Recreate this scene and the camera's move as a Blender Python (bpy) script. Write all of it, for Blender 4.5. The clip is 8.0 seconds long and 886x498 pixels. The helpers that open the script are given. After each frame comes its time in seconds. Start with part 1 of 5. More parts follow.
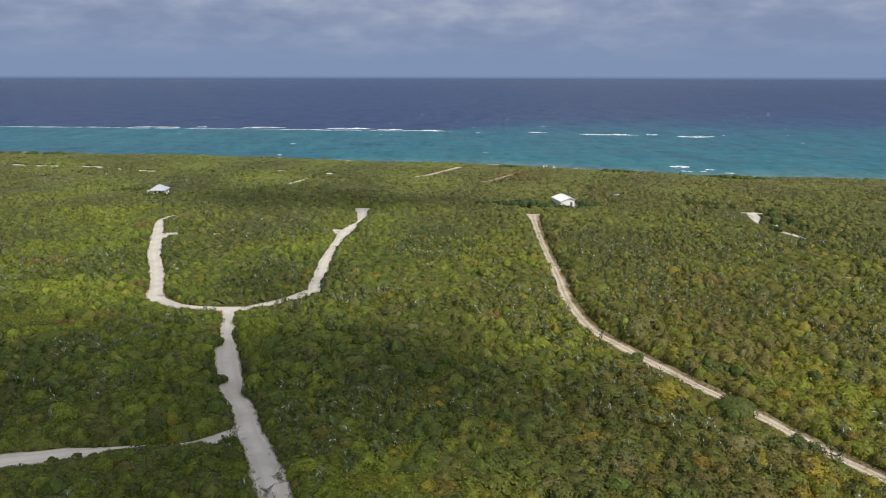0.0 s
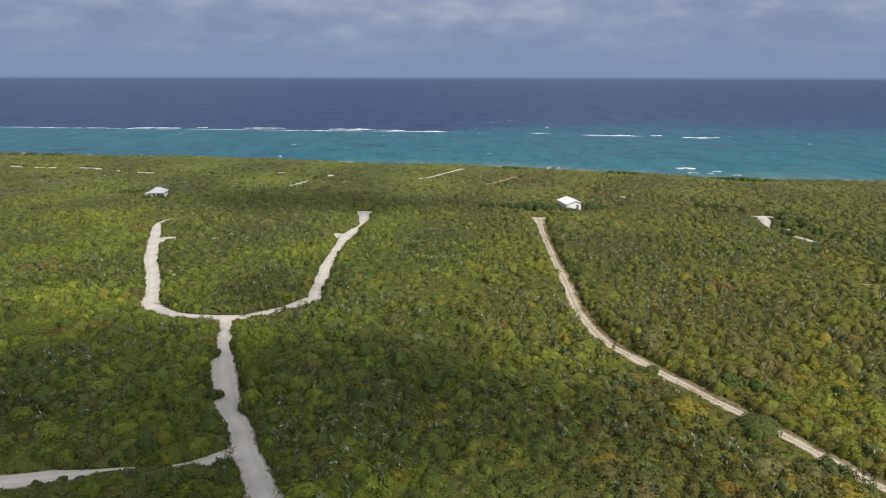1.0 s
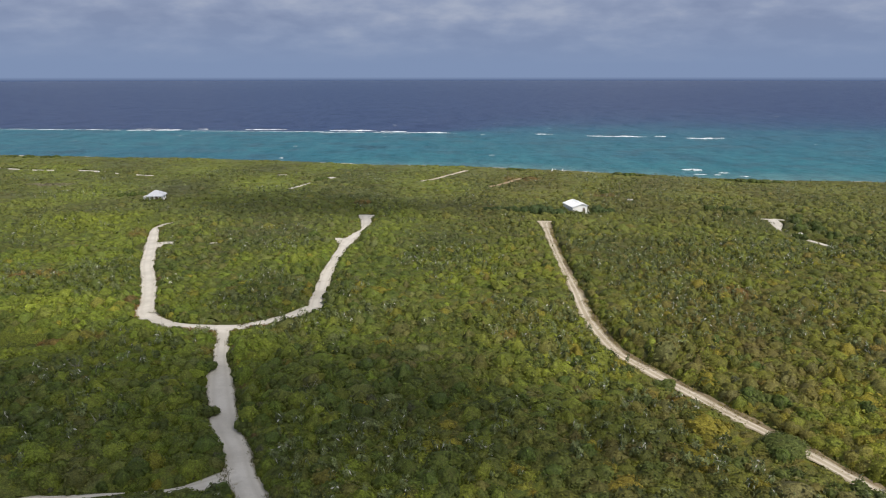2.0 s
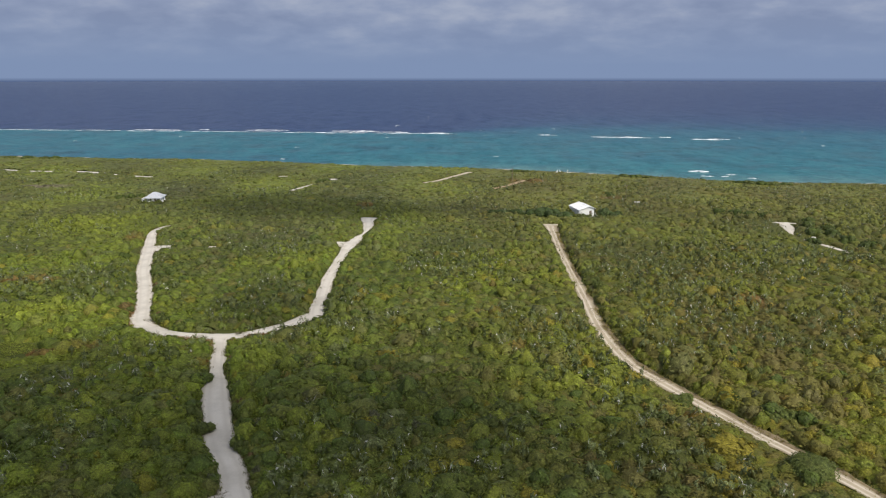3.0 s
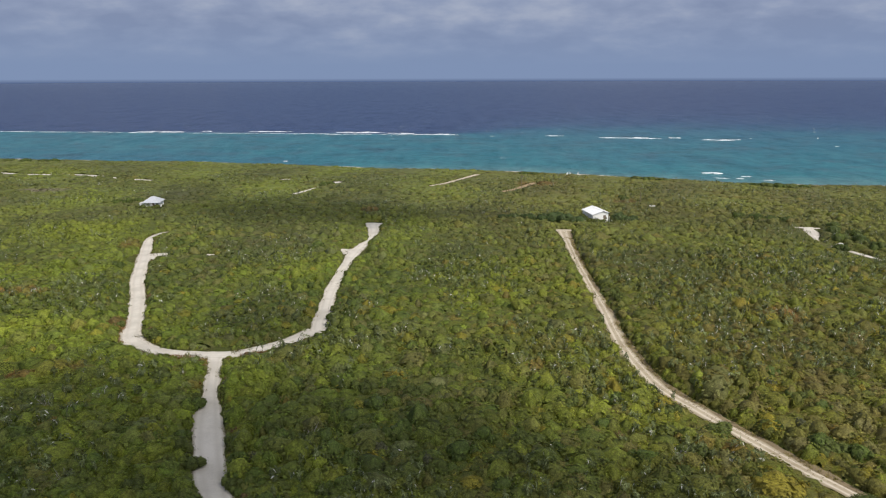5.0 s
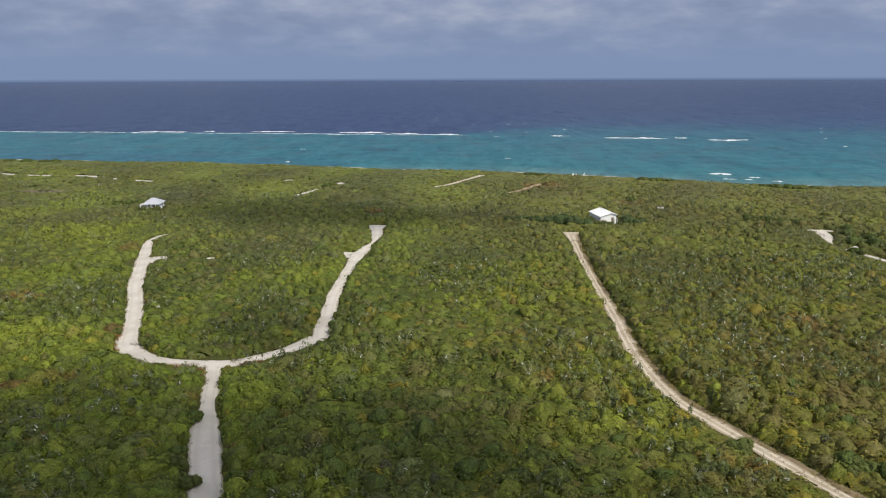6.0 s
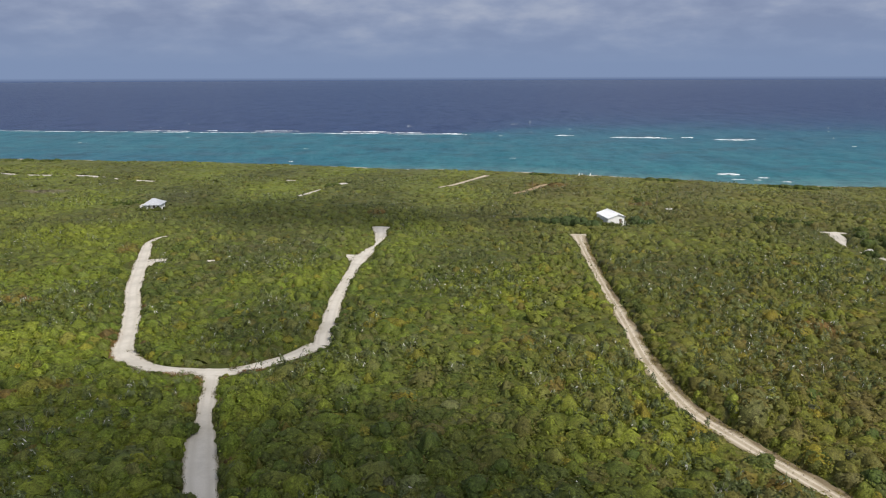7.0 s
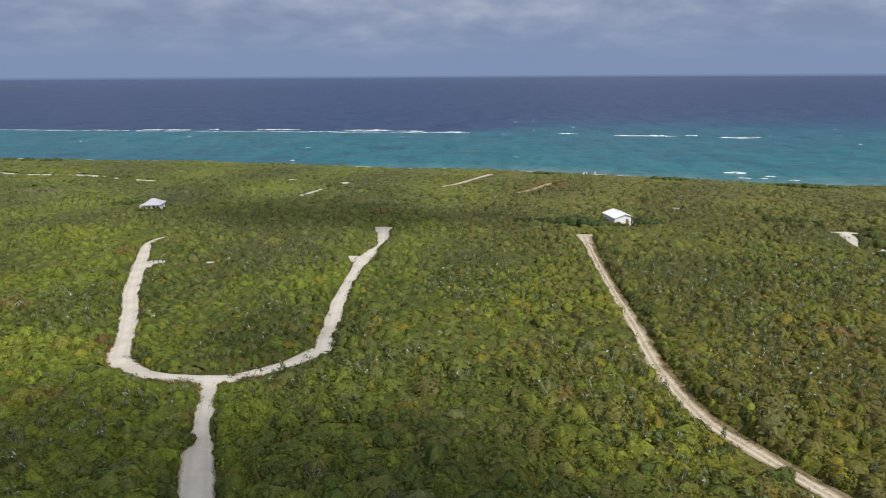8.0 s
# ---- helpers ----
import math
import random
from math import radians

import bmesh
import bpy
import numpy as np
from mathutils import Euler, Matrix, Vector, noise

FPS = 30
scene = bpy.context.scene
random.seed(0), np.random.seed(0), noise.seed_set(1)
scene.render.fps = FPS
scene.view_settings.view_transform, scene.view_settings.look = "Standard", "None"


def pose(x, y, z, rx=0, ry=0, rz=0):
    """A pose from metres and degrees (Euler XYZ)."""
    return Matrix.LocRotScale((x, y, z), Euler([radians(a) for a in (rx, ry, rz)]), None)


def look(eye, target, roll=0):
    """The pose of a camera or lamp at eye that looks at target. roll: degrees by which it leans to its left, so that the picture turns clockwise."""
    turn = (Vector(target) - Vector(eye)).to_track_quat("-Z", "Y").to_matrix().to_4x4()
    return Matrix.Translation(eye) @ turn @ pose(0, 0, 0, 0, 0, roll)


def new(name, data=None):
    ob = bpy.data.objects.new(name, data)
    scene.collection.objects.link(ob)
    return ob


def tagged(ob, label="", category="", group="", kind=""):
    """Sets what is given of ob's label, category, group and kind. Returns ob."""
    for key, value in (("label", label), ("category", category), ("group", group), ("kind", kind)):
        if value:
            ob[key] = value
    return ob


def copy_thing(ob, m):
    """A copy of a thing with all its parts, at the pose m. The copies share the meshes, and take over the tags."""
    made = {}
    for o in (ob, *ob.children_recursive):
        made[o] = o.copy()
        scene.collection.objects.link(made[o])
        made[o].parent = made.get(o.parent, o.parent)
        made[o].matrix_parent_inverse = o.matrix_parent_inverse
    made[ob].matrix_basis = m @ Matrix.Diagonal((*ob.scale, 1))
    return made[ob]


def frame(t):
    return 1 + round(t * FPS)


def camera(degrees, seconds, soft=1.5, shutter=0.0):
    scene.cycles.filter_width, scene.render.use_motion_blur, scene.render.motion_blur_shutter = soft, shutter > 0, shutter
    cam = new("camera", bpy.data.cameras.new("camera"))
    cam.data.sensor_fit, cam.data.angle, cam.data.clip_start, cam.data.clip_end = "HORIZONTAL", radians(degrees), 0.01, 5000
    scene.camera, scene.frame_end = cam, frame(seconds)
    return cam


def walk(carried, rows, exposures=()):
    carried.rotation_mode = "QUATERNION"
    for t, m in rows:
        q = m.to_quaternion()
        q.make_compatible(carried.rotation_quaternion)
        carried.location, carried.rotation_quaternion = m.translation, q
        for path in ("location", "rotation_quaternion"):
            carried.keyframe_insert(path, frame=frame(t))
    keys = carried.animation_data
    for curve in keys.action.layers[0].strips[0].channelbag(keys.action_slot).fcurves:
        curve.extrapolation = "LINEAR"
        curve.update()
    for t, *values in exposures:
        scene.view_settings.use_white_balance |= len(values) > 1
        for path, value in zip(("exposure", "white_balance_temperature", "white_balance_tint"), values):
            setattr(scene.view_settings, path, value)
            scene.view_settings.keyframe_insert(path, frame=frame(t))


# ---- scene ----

# ---------------------------------------------------------------- camera
cam = camera(62.8, 8.0, soft=1.12)
PATH = [
    (0, (2.714, -6.511, 54.778), (2.739, -4.566, 54.313), 0.1),
    (0.5, (2.317, -3.394, 54.764), (2.34, -1.449, 54.299), 0.1),
    (1, (1.927, -0.244, 54.793), (1.948, 1.701, 54.329), 0.1),
    (1.5, (1.533, 2.924, 54.784), (1.552, 4.87, 54.321), 0.0),
    (3, (0.378, 12.133, 54.577), (0.39, 14.079, 54.116), -0.0),
    (3.5, (-0.014, 15.089, 54.45), (-0.005, 17.035, 53.99), -0.0),
    (4, (-0.338, 18.028, 54.365), (-0.332, 19.974, 53.905), -0.0),
    (4.5, (-0.63, 20.735, 54.246), (-0.627, 22.681, 53.787), -0.1),
    (6, (-1.573, 28.59, 54.128), (-1.582, 30.536, 53.668), -0.2),
    (6.5, (-1.867, 31.169, 54.053), (-1.881, 33.115, 53.593), -0.2),
    (7, (-1.968, 33.559, 54.015), (-1.987, 35.504, 53.553), -0.2),
    (7.5, (-2.184, 35.812, 53.991), (-2.207, 37.757, 53.526), -0.3),
    (8, (-2.533, 37.862, 53.911), (-2.558, 39.806, 53.444), -0.3),
]
walk(cam, [(t, look(eye, target, roll)) for t, eye, target, roll in PATH])

# ---------------------------------------------------------------- light
SUN_ELEVATION, SUN_AZIMUTH = 47.0, 140.0        # azimuth clockwise from +y
sun_dir = Vector((math.sin(radians(SUN_AZIMUTH)) * math.cos(radians(SUN_ELEVATION)),
                  math.cos(radians(SUN_AZIMUTH)) * math.cos(radians(SUN_ELEVATION)),
                  math.sin(radians(SUN_ELEVATION))))
sun = new("sun", bpy.data.lights.new("sun", "SUN"))
sun.data.energy, sun.data.angle, sun.data.color = 3.75, radians(2.0), (1.0, 0.945, 0.85)
sun.matrix_world = look(sun_dir * 300, (0, 0, 0))
scene.view_settings.exposure = 0.0


def make_world():
    world = bpy.data.worlds.new("sky")
    scene.world = world
    world.use_nodes = True
    nt = world.node_tree
    nt.nodes.clear()
    n = nt.nodes.new
    ln = nt.links.new
    out = n("ShaderNodeOutputWorld")
    sky = n("ShaderNodeTexSky")
    sky.sky_type, sky.sun_disc = "NISHITA", False
    sky.sun_elevation, sky.sun_rotation = radians(SUN_ELEVATION), radians(SUN_AZIMUTH)
    clear = n("ShaderNodeBackground")
    clear.inputs["Strength"].default_value = 0.13
    ln(sky.outputs[0], clear.inputs["Color"])
    # cloud layer: direction projected on a level sheet, so that it crowds towards the horizon
    co = n("ShaderNodeTexCoord")
    sep = n("ShaderNodeSeparateXYZ")
    ln(co.outputs["Generated"], sep.inputs[0])

    def m(op, a, b, clamp=False):
        node = n("ShaderNodeMath")
        node.operation, node.use_clamp = op, clamp
        for i, v in enumerate((a, b)):
            if isinstance(v, (int, float)):
                node.inputs[i].default_value = v
            else:
                ln(v, node.inputs[i])
        return node.outputs[0]

    up = m("MAXIMUM", sep.outputs["Z"], 0.0)
    den = m("ADD", up, 0.30)
    comb = n("ShaderNodeCombineXYZ")
    ln(m("DIVIDE", sep.outputs["X"], den), comb.inputs[0])
    ln(m("DIVIDE", sep.outputs["Y"], den), comb.inputs[1])

    def clouds(scale, detail, rough, offset):
        mp = n("ShaderNodeMapping")
        mp.inputs["Location"].default_value = offset
        ln(comb.outputs[0], mp.inputs[0])
        tex = n("ShaderNodeTexNoise")
        tex.inputs["Scale"].default_value, tex.inputs["Detail"].default_value = scale, detail
        tex.inputs["Roughness"].default_value = rough
        ln(mp.outputs[0], tex.inputs["Vector"])
        return tex.outputs[0]

    big = clouds(1.6, 3, 0.5, (1.7, 0.4, 0))
    puff = clouds(6.0, 7, 0.52, (4.2, 2.1, 0))
    dens = m("ADD", m("MULTIPLY", big, 0.55), m("MULTIPLY", puff, 0.45))
    bright = n("ShaderNodeValToRGB")
    cr = bright.color_ramp
    cr.elements[0].position, cr.elements[0].color = 0.42, (0.218, 0.272, 0.415, 1)
    cr.elements[1].position, cr.elements[1].color = 0.68, (0.41, 0.455, 0.565, 1)
    e = cr.elements.new(0.52)
    e.color = (0.268, 0.325, 0.47, 1)
    ln(dens, bright.inputs[0])
    haze = n("ShaderNodeMix")
    haze.data_type = "RGBA"
    haze.inputs["A"].default_value = (0.212, 0.285, 0.45, 1)
    ln(bright.outputs[0], haze.inputs["B"])
    ln(m("DIVIDE", m("SUBTRACT", up, 0.016), 0.060, True), haze.inputs["Factor"])
    # the air right over the sea is dim and blue
    rim = n("ShaderNodeMix")
    rim.data_type = "RGBA"
    rim.inputs["A"].default_value = (0.098, 0.142, 0.258, 1)
    ln(haze.outputs["Result"], rim.inputs["B"])
    ln(m("DIVIDE", m("ADD", sep.outputs["Z"], 0.0052), 0.0046, True), rim.inputs["Factor"])
    # overhead the sunlit cloud is nearly white
    crown = n("ShaderNodeMix")
    crown.data_type = "RGBA"
    crown.inputs["B"].default_value = (0.56, 0.555, 0.55, 1)
    ln(rim.outputs["Result"], crown.inputs["A"])
    ln(m("MULTIPLY", m("DIVIDE", m("SUBTRACT", up, 0.14), 0.4, True), 0.8), crown.inputs["Factor"])
    cloudy = n("ShaderNodeBackground")
    ln(crown.outputs["Result"], cloudy.inputs["Color"])
    cover = m("MULTIPLY", m("SUBTRACT", dens, 0.38), 5.0, True)
    low = m("SUBTRACT", 1.0, m("DIVIDE", m("SUBTRACT", up, 0.16), 0.2, True), True)
    mix = n("ShaderNodeMixShader")
    ln(m("MAXIMUM", cover, low), mix.inputs[0])
    ln(clear.outputs[0], mix.inputs[1])
    ln(cloudy.outputs[0], mix.inputs[2])
    ln(mix.outputs[0], out.inputs[0])


make_world()

# ---------------------------------------------------------------- materials


def material(name, rough=0.8, spec=0.3):
    mat = bpy.data.materials.new(name)
    mat.use_nodes = True
    nt = mat.node_tree
    bsdf = nt.nodes["Principled BSDF"]
    bsdf.inputs["Roughness"].default_value = rough
    bsdf.inputs["Specular IOR Level"].default_value = spec
    return mat, nt, bsdf


def noise_node(nt, scale, detail=4.0, rough=0.55, coord="Object", stretch=(1, 1, 1)):
    co = nt.nodes.new("ShaderNodeTexCoord")
    mp = nt.nodes.new("ShaderNodeMapping")
    mp.inputs["Scale"].default_value = stretch
    tex = nt.nodes.new("ShaderNodeTexNoise")
    tex.inputs["Scale"].default_value, tex.inputs["Detail"].default_value = scale, detail
    tex.inputs["Roughness"].default_value = rough
    nt.links.new(co.outputs[coord], mp.inputs[0])
    nt.links.new(mp.outputs[0], tex.inputs["Vector"])
    return tex.outputs[0]


def ramp(nt, source, stops):
    node = nt.nodes.new("ShaderNodeValToRGB")
    cr = node.color_ramp
    while len(cr.elements) < len(stops):
        cr.elements.new(0.5)
    for el, (p, c) in zip(cr.elements, stops):
        el.position, el.color = p, (*c, 1)
    nt.links.new(source, node.inputs[0])
    return node.outputs[0]


def blend(nt, fac, a, b, mode="MIX"):
    node = nt.nodes.new("ShaderNodeMix")
    node.data_type, node.blend_type = "RGBA", mode
    for key, v in (("Factor", fac), ("A", a), ("B", b)):
        if isinstance(v, (int, float)):
            node.inputs[key].default_value = v
        elif isinstance(v, tuple):
            node.inputs[key].default_value = (*v, 1)
        else:
            nt.links.new(v, node.inputs[key])
    return node.outputs["Result"]


def bump(nt, bsdf, source, strength, distance):
    node = nt.nodes.new("ShaderNodeBump")
    node.inputs["Strength"].default_value, node.inputs["Distance"].default_value = strength, distance
    nt.links.new(source, node.inputs["Height"])
    nt.links.new(node.outputs[0], bsdf.inputs["Normal"])


def calc(nt, op, a, b, clamp=False):
    node = nt.nodes.new("ShaderNodeMath")
    node.operation, node.use_clamp = op, clamp
    for i, v in enumerate((a, b)):
        if isinstance(v, (int, float)):
            node.inputs[i].default_value = v
        else:
            nt.links.new(v, node.inputs[i])
    return node.outputs[0]


def leaf_material(name, rough, spec, through_light, spread, relief):
    mat, nt, bsdf = material(name, rough, spec)
    tint = nt.nodes.new("ShaderNodeAttribute")
    tint.attribute_name = "tint"
    geo = nt.nodes.new("ShaderNodeNewGeometry")
    info = nt.nodes.new("ShaderNodeObjectInfo")
    vary = calc(nt, "ADD", calc(nt, "MULTIPLY", geo.outputs["Random Per Island"], spread), 1.0 - spread / 2)
    vary = calc(nt, "MULTIPLY", vary, calc(nt, "ADD", calc(nt, "MULTIPLY", info.outputs["Random"], 0.2), 0.9))
    # one noise mottles leaf tone and drives the bump: hollows dark, rises pale
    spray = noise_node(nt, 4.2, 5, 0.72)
    mottle = ramp(nt, spray, ((0.40, (0.64, 0.64, 0.64)), (0.50, (0.97, 0.97, 0.97)), (0.60, (1.36, 1.36, 1.36))))
    vary = calc(nt, "MULTIPLY", vary, mottle)
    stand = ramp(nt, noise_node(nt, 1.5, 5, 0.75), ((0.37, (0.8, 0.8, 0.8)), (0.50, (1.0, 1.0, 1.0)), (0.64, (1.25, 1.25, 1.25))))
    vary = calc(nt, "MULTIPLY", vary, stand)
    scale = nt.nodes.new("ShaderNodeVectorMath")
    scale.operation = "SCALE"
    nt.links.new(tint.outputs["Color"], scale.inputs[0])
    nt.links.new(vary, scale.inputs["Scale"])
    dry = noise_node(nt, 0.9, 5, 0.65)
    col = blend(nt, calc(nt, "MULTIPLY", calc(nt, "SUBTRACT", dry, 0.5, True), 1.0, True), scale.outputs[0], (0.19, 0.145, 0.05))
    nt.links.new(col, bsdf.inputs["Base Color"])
    if not relief:
        # a few blades are silver-white: bleached dead ones, and sparkle painted as colour
        dead = calc(nt, "GREATER_THAN", geo.outputs["Random Per Island"], 0.965)
        col = blend(nt, dead, col, (0.56, 0.55, 0.50))
        nt.links.new(col, bsdf.inputs["Base Color"])
    else:
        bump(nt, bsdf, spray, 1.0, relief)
    trans = nt.nodes.new("ShaderNodeBsdfTranslucent")
    nt.links.new(col, trans.inputs["Color"])
    mix = nt.nodes.new("ShaderNodeMixShader")
    mix.inputs[0].default_value = through_light
    nt.links.new(bsdf.outputs[0], mix.inputs[1])
    nt.links.new(trans.outputs[0], mix.inputs[2])
    nt.links.new(mix.outputs[0], nt.nodes["Material Output"].inputs[0])
    return mat


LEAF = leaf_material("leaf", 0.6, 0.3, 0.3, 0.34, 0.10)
PALM = leaf_material("palm_leaf", 0.6, 0.2, 0.18, 0.8, 0.0)


def sand_material(name, light, dark, rut, wear=0.35, narrow=4.0):
    mat, nt, bsdf = material(name, 0.9, 0.2)
    grain = noise_node(nt, 3.0, 6, 0.7)
    patch = noise_node(nt, 0.16, 5, 0.6)
    base = ramp(nt, patch, ((0.36, dark), (0.58, light)))
    base = blend(nt, 0.35, base, ramp(nt, grain, ((0.3, dark), (0.7, light))))
    # wheel tracks, carried by how far across the road a point lies
    across = nt.nodes.new("ShaderNodeAttribute")
    across.attribute_name = "across"
    a = calc(nt, "ABSOLUTE", calc(nt, "SUBTRACT", calc(nt, "ABSOLUTE", across.outputs["Fac"], 0.0), 0.45), 0.0)
    worn = calc(nt, "MULTIPLY", calc(nt, "SUBTRACT", 1.0, calc(nt, "MULTIPLY", a, narrow), True), wear)
    base = blend(nt, calc(nt, "MULTIPLY", worn, patch), base, rut)
    edge = calc(nt, "SUBTRACT", calc(nt, "ABSOLUTE", across.outputs["Fac"], 0.0), 0.72, True)
    edge = calc(nt, "MULTIPLY", calc(nt, "MULTIPLY", edge, 5.0, True), grain, True)
    base = blend(nt, edge, base, (0.23, 0.19, 0.11))
    nt.links.new(base, bsdf.inputs["Base Color"])
    bump(nt, bsdf, grain, 0.5, 0.06)
    return mat


SAND = sand_material("white_coral_sand", (0.69, 0.64, 0.57), (0.50, 0.46, 0.40), (0.43, 0.385, 0.32), 0.6)
TRACK = sand_material("sandy_track", (0.50, 0.425, 0.315), (0.33, 0.265, 0.18), (0.63, 0.56, 0.455), 2.0, 3.6)
EARTH = sand_material("orange_earth", (0.42, 0.31, 0.19), (0.29, 0.21, 0.125), (0.34, 0.25, 0.15))
# dry grass verge; the shrubs' shadow on it is mixed into the brown
BROWN_SHADED_VERGE = sand_material("brown_shaded_verge", (0.29, 0.225, 0.14), (0.17, 0.13, 0.08), (0.15, 0.11, 0.07))


def ground_material():
    mat, nt, bsdf = material("scrub_ground", 0.95, 0.1)
    fine = noise_node(nt, 1.3, 8, 0.7)
    broad = noise_node(nt, 0.035, 5, 0.6)
    # dark green-brown: the shade of gaps between shrubs is in this colour
    col = ramp(nt, fine, ((0.3, (0.028, 0.036, 0.010)), (0.5, (0.06, 0.075, 0.02)), (0.72, (0.14, 0.13, 0.055))))
    col = blend(nt, 0.5, col, ramp(nt, broad, ((0.3, (0.045, 0.06, 0.014)), (0.7, (0.11, 0.12, 0.03)))))
    shore = nt.nodes.new("ShaderNodeAttribute")
    shore.attribute_name = "shore"
    sand = ramp(nt, fine, ((0.3, (0.42, 0.37, 0.29)), (0.7, (0.60, 0.55, 0.46))))
    col = blend(nt, shore.outputs["Fac"], col, sand)
    nt.links.new(col, bsdf.inputs["Base Color"])
    bump(nt, bsdf, fine, 0.8, 0.25)
    return mat


GROUND = ground_material()


def sea_material():
    mat, nt, bsdf = material("sea_water", 0.32, 0.35)
    bsdf.inputs["IOR"].default_value = 1.33
    depth = nt.nodes.new("ShaderNodeAttribute")
    depth.attribute_name = "shallow"
    streak = noise_node(nt, 0.014, 7, 0.68, stretch=(0.8, 1.0, 1))
    ripple = noise_node(nt, 0.20, 7, 0.8, stretch=(0.9, 0.45, 1))
    s = calc(nt, "ADD", depth.outputs["Fac"], calc(nt, "MULTIPLY", calc(nt, "SUBTRACT", streak, 0.5), 0.40))
    col = ramp(nt, s, ((0.0, (0.010, 0.029, 0.100)), (0.30, (0.009, 0.045, 0.120)), (0.50, (0.007, 0.108, 0.155)),
                       (0.72, (0.009, 0.136, 0.165)), (0.84, (0.012, 0.138, 0.163)), (1.0, (0.062, 0.175, 0.183))))
    # dark weed and coral heads in the shallows
    weed = noise_node(nt, 0.034, 6, 0.65, stretch=(0.7, 0.9, 1))
    w = calc(nt, "MULTIPLY", calc(nt, "SUBTRACT", weed, 0.50, True), 8.0, True)
    w = calc(nt, "MULTIPLY", w, calc(nt, "MULTIPLY", depth.outputs["Fac"], 1.5, True), True)
    w = calc(nt, "MULTIPLY", w, calc(nt, "SUBTRACT", 1.0, calc(nt, "MULTIPLY", calc(nt, "SUBTRACT", depth.outputs["Fac"], 0.70, True), 6.0, True)))
    col = blend(nt, calc(nt, "MULTIPLY", w, 0.6), col, (0.028, 0.060, 0.085))
    col = blend(nt, 0.55, col, ramp(nt, ripple, ((0.40, (0.45, 0.48, 0.55)), (0.5, (1.0, 1.0, 1.0)), (0.60, (1.5, 1.42, 1.35)))), "MULTIPLY")
    swell = noise_node(nt, 0.045, 8, 0.78, stretch=(1.0, 0.30, 1))
    col = blend(nt, 0.38, col, ramp(nt, swell, ((0.38, (0.62, 0.68, 0.78)), (0.5, (0.95, 0.95, 0.95)), (0.62, (1.35, 1.28, 1.15)))), "MULTIPLY")
    nt.links.new(col, bsdf.inputs["Base Color"])
    # wind streaks: smoother and rougher water
    gloss = calc(nt, "ADD", calc(nt, "MULTIPLY", calc(nt, "SUBTRACT", swell, 0.32, True), 1.3), 0.04)
    gloss = calc(nt, "ADD", gloss, calc(nt, "MULTIPLY", calc(nt, "SUBTRACT", ripple, 0.5), 0.5), True)
    # far water is made to reflect more, standing in for horizon haze
    offing = nt.nodes.new("ShaderNodeAttribute")
    offing.attribute_name = "offing"
    nt.links.new(calc(nt, "ADD", gloss, calc(nt, "MULTIPLY", offing.outputs["Fac"], 0.4)), bsdf.inputs["Specular IOR Level"])
    wave = noise_node(nt, 0.22, 5, 0.6, stretch=(0.6, 1.4, 1))
    bump(nt, bsdf, wave, 0.9, 1.2)
    return mat


SEA = sea_material()


def plain(name, a, b, scale, rough=0.7, spec=0.3, depth=0.0, metal=0.0):
    """A surface that varies between two colours, with fine relief."""
    mat, nt, bsdf = material(name, rough, spec)
    bsdf.inputs["Metallic"].default_value = metal
    tex = noise_node(nt, scale, 6, 0.65)
    nt.links.new(ramp(nt, tex, ((0.32, a), (0.68, b))), bsdf.inputs["Base Color"])
    if depth:
        bump(nt, bsdf, tex, 0.6, depth)
    return mat




def foam_material():
    """Broken froth: water shows between the flecks."""
    mat, nt, bsdf = material("sea_foam", 0.9, 0.1)
    froth = noise_node(nt, 0.45, 6, 0.7, stretch=(0.35, 1.0, 1.0))
    nt.links.new(ramp(nt, froth, ((0.35, (0.42, 0.50, 0.54)), (0.62, (0.88, 0.90, 0.92)))), bsdf.inputs["Base Color"])
    bump(nt, bsdf, froth, 0.6, 0.2)
    water = nt.nodes.new("ShaderNodeBsdfTransparent")
    mix = nt.nodes.new("ShaderNodeMixShader")
    nt.links.new(calc(nt, "MULTIPLY", calc(nt, "SUBTRACT", froth, 0.31), 6.0, True), mix.inputs[0])
    nt.links.new(water.outputs[0], mix.inputs[1])
    nt.links.new(bsdf.outputs[0], mix.inputs[2])
    nt.links.new(mix.outputs[0], nt.nodes["Material Output"].inputs[0])
    return mat


FOAM = foam_material()
WHITE_PAINT = plain("white_wall_paint", (0.82, 0.82, 0.80), (0.90, 0.90, 0.88), 1.2, 0.7)
WHITE_ROOF = plain("white_metal_roof", (0.84, 0.845, 0.85), (0.91, 0.91, 0.91), 0.8, 0.45, 0.5)
SHUTTER = plain("pale_grey_shutter_paint", (0.50, 0.52, 0.53), (0.62, 0.63, 0.63), 1.5, 0.6)
GREY_ROOF = plain("pale_grey_shingle_roof", (0.40, 0.42, 0.46), (0.56, 0.57, 0.61), 1.5, 0.75)
DARK_GLASS = plain("dark_window_glass", (0.02, 0.025, 0.03), (0.05, 0.06, 0.07), 1.0, 0.12, 0.6)
TIMBER = plain("weathered_timber", (0.13, 0.10, 0.075), (0.24, 0.20, 0.15), 2.5, 0.85)
CONCRETE = plain("pale_concrete", (0.52, 0.50, 0.46), (0.66, 0.64, 0.60), 1.5, 0.85, 0.2, 0.02)
BARK = plain("grey_bark", (0.09, 0.075, 0.055), (0.20, 0.17, 0.13), 6.0, 0.9, 0.1, 0.02)
DEADWOOD = plain("bleached_deadwood", (0.26, 0.24, 0.21), (0.46, 0.44, 0.40), 5.0, 0.85, 0.1)
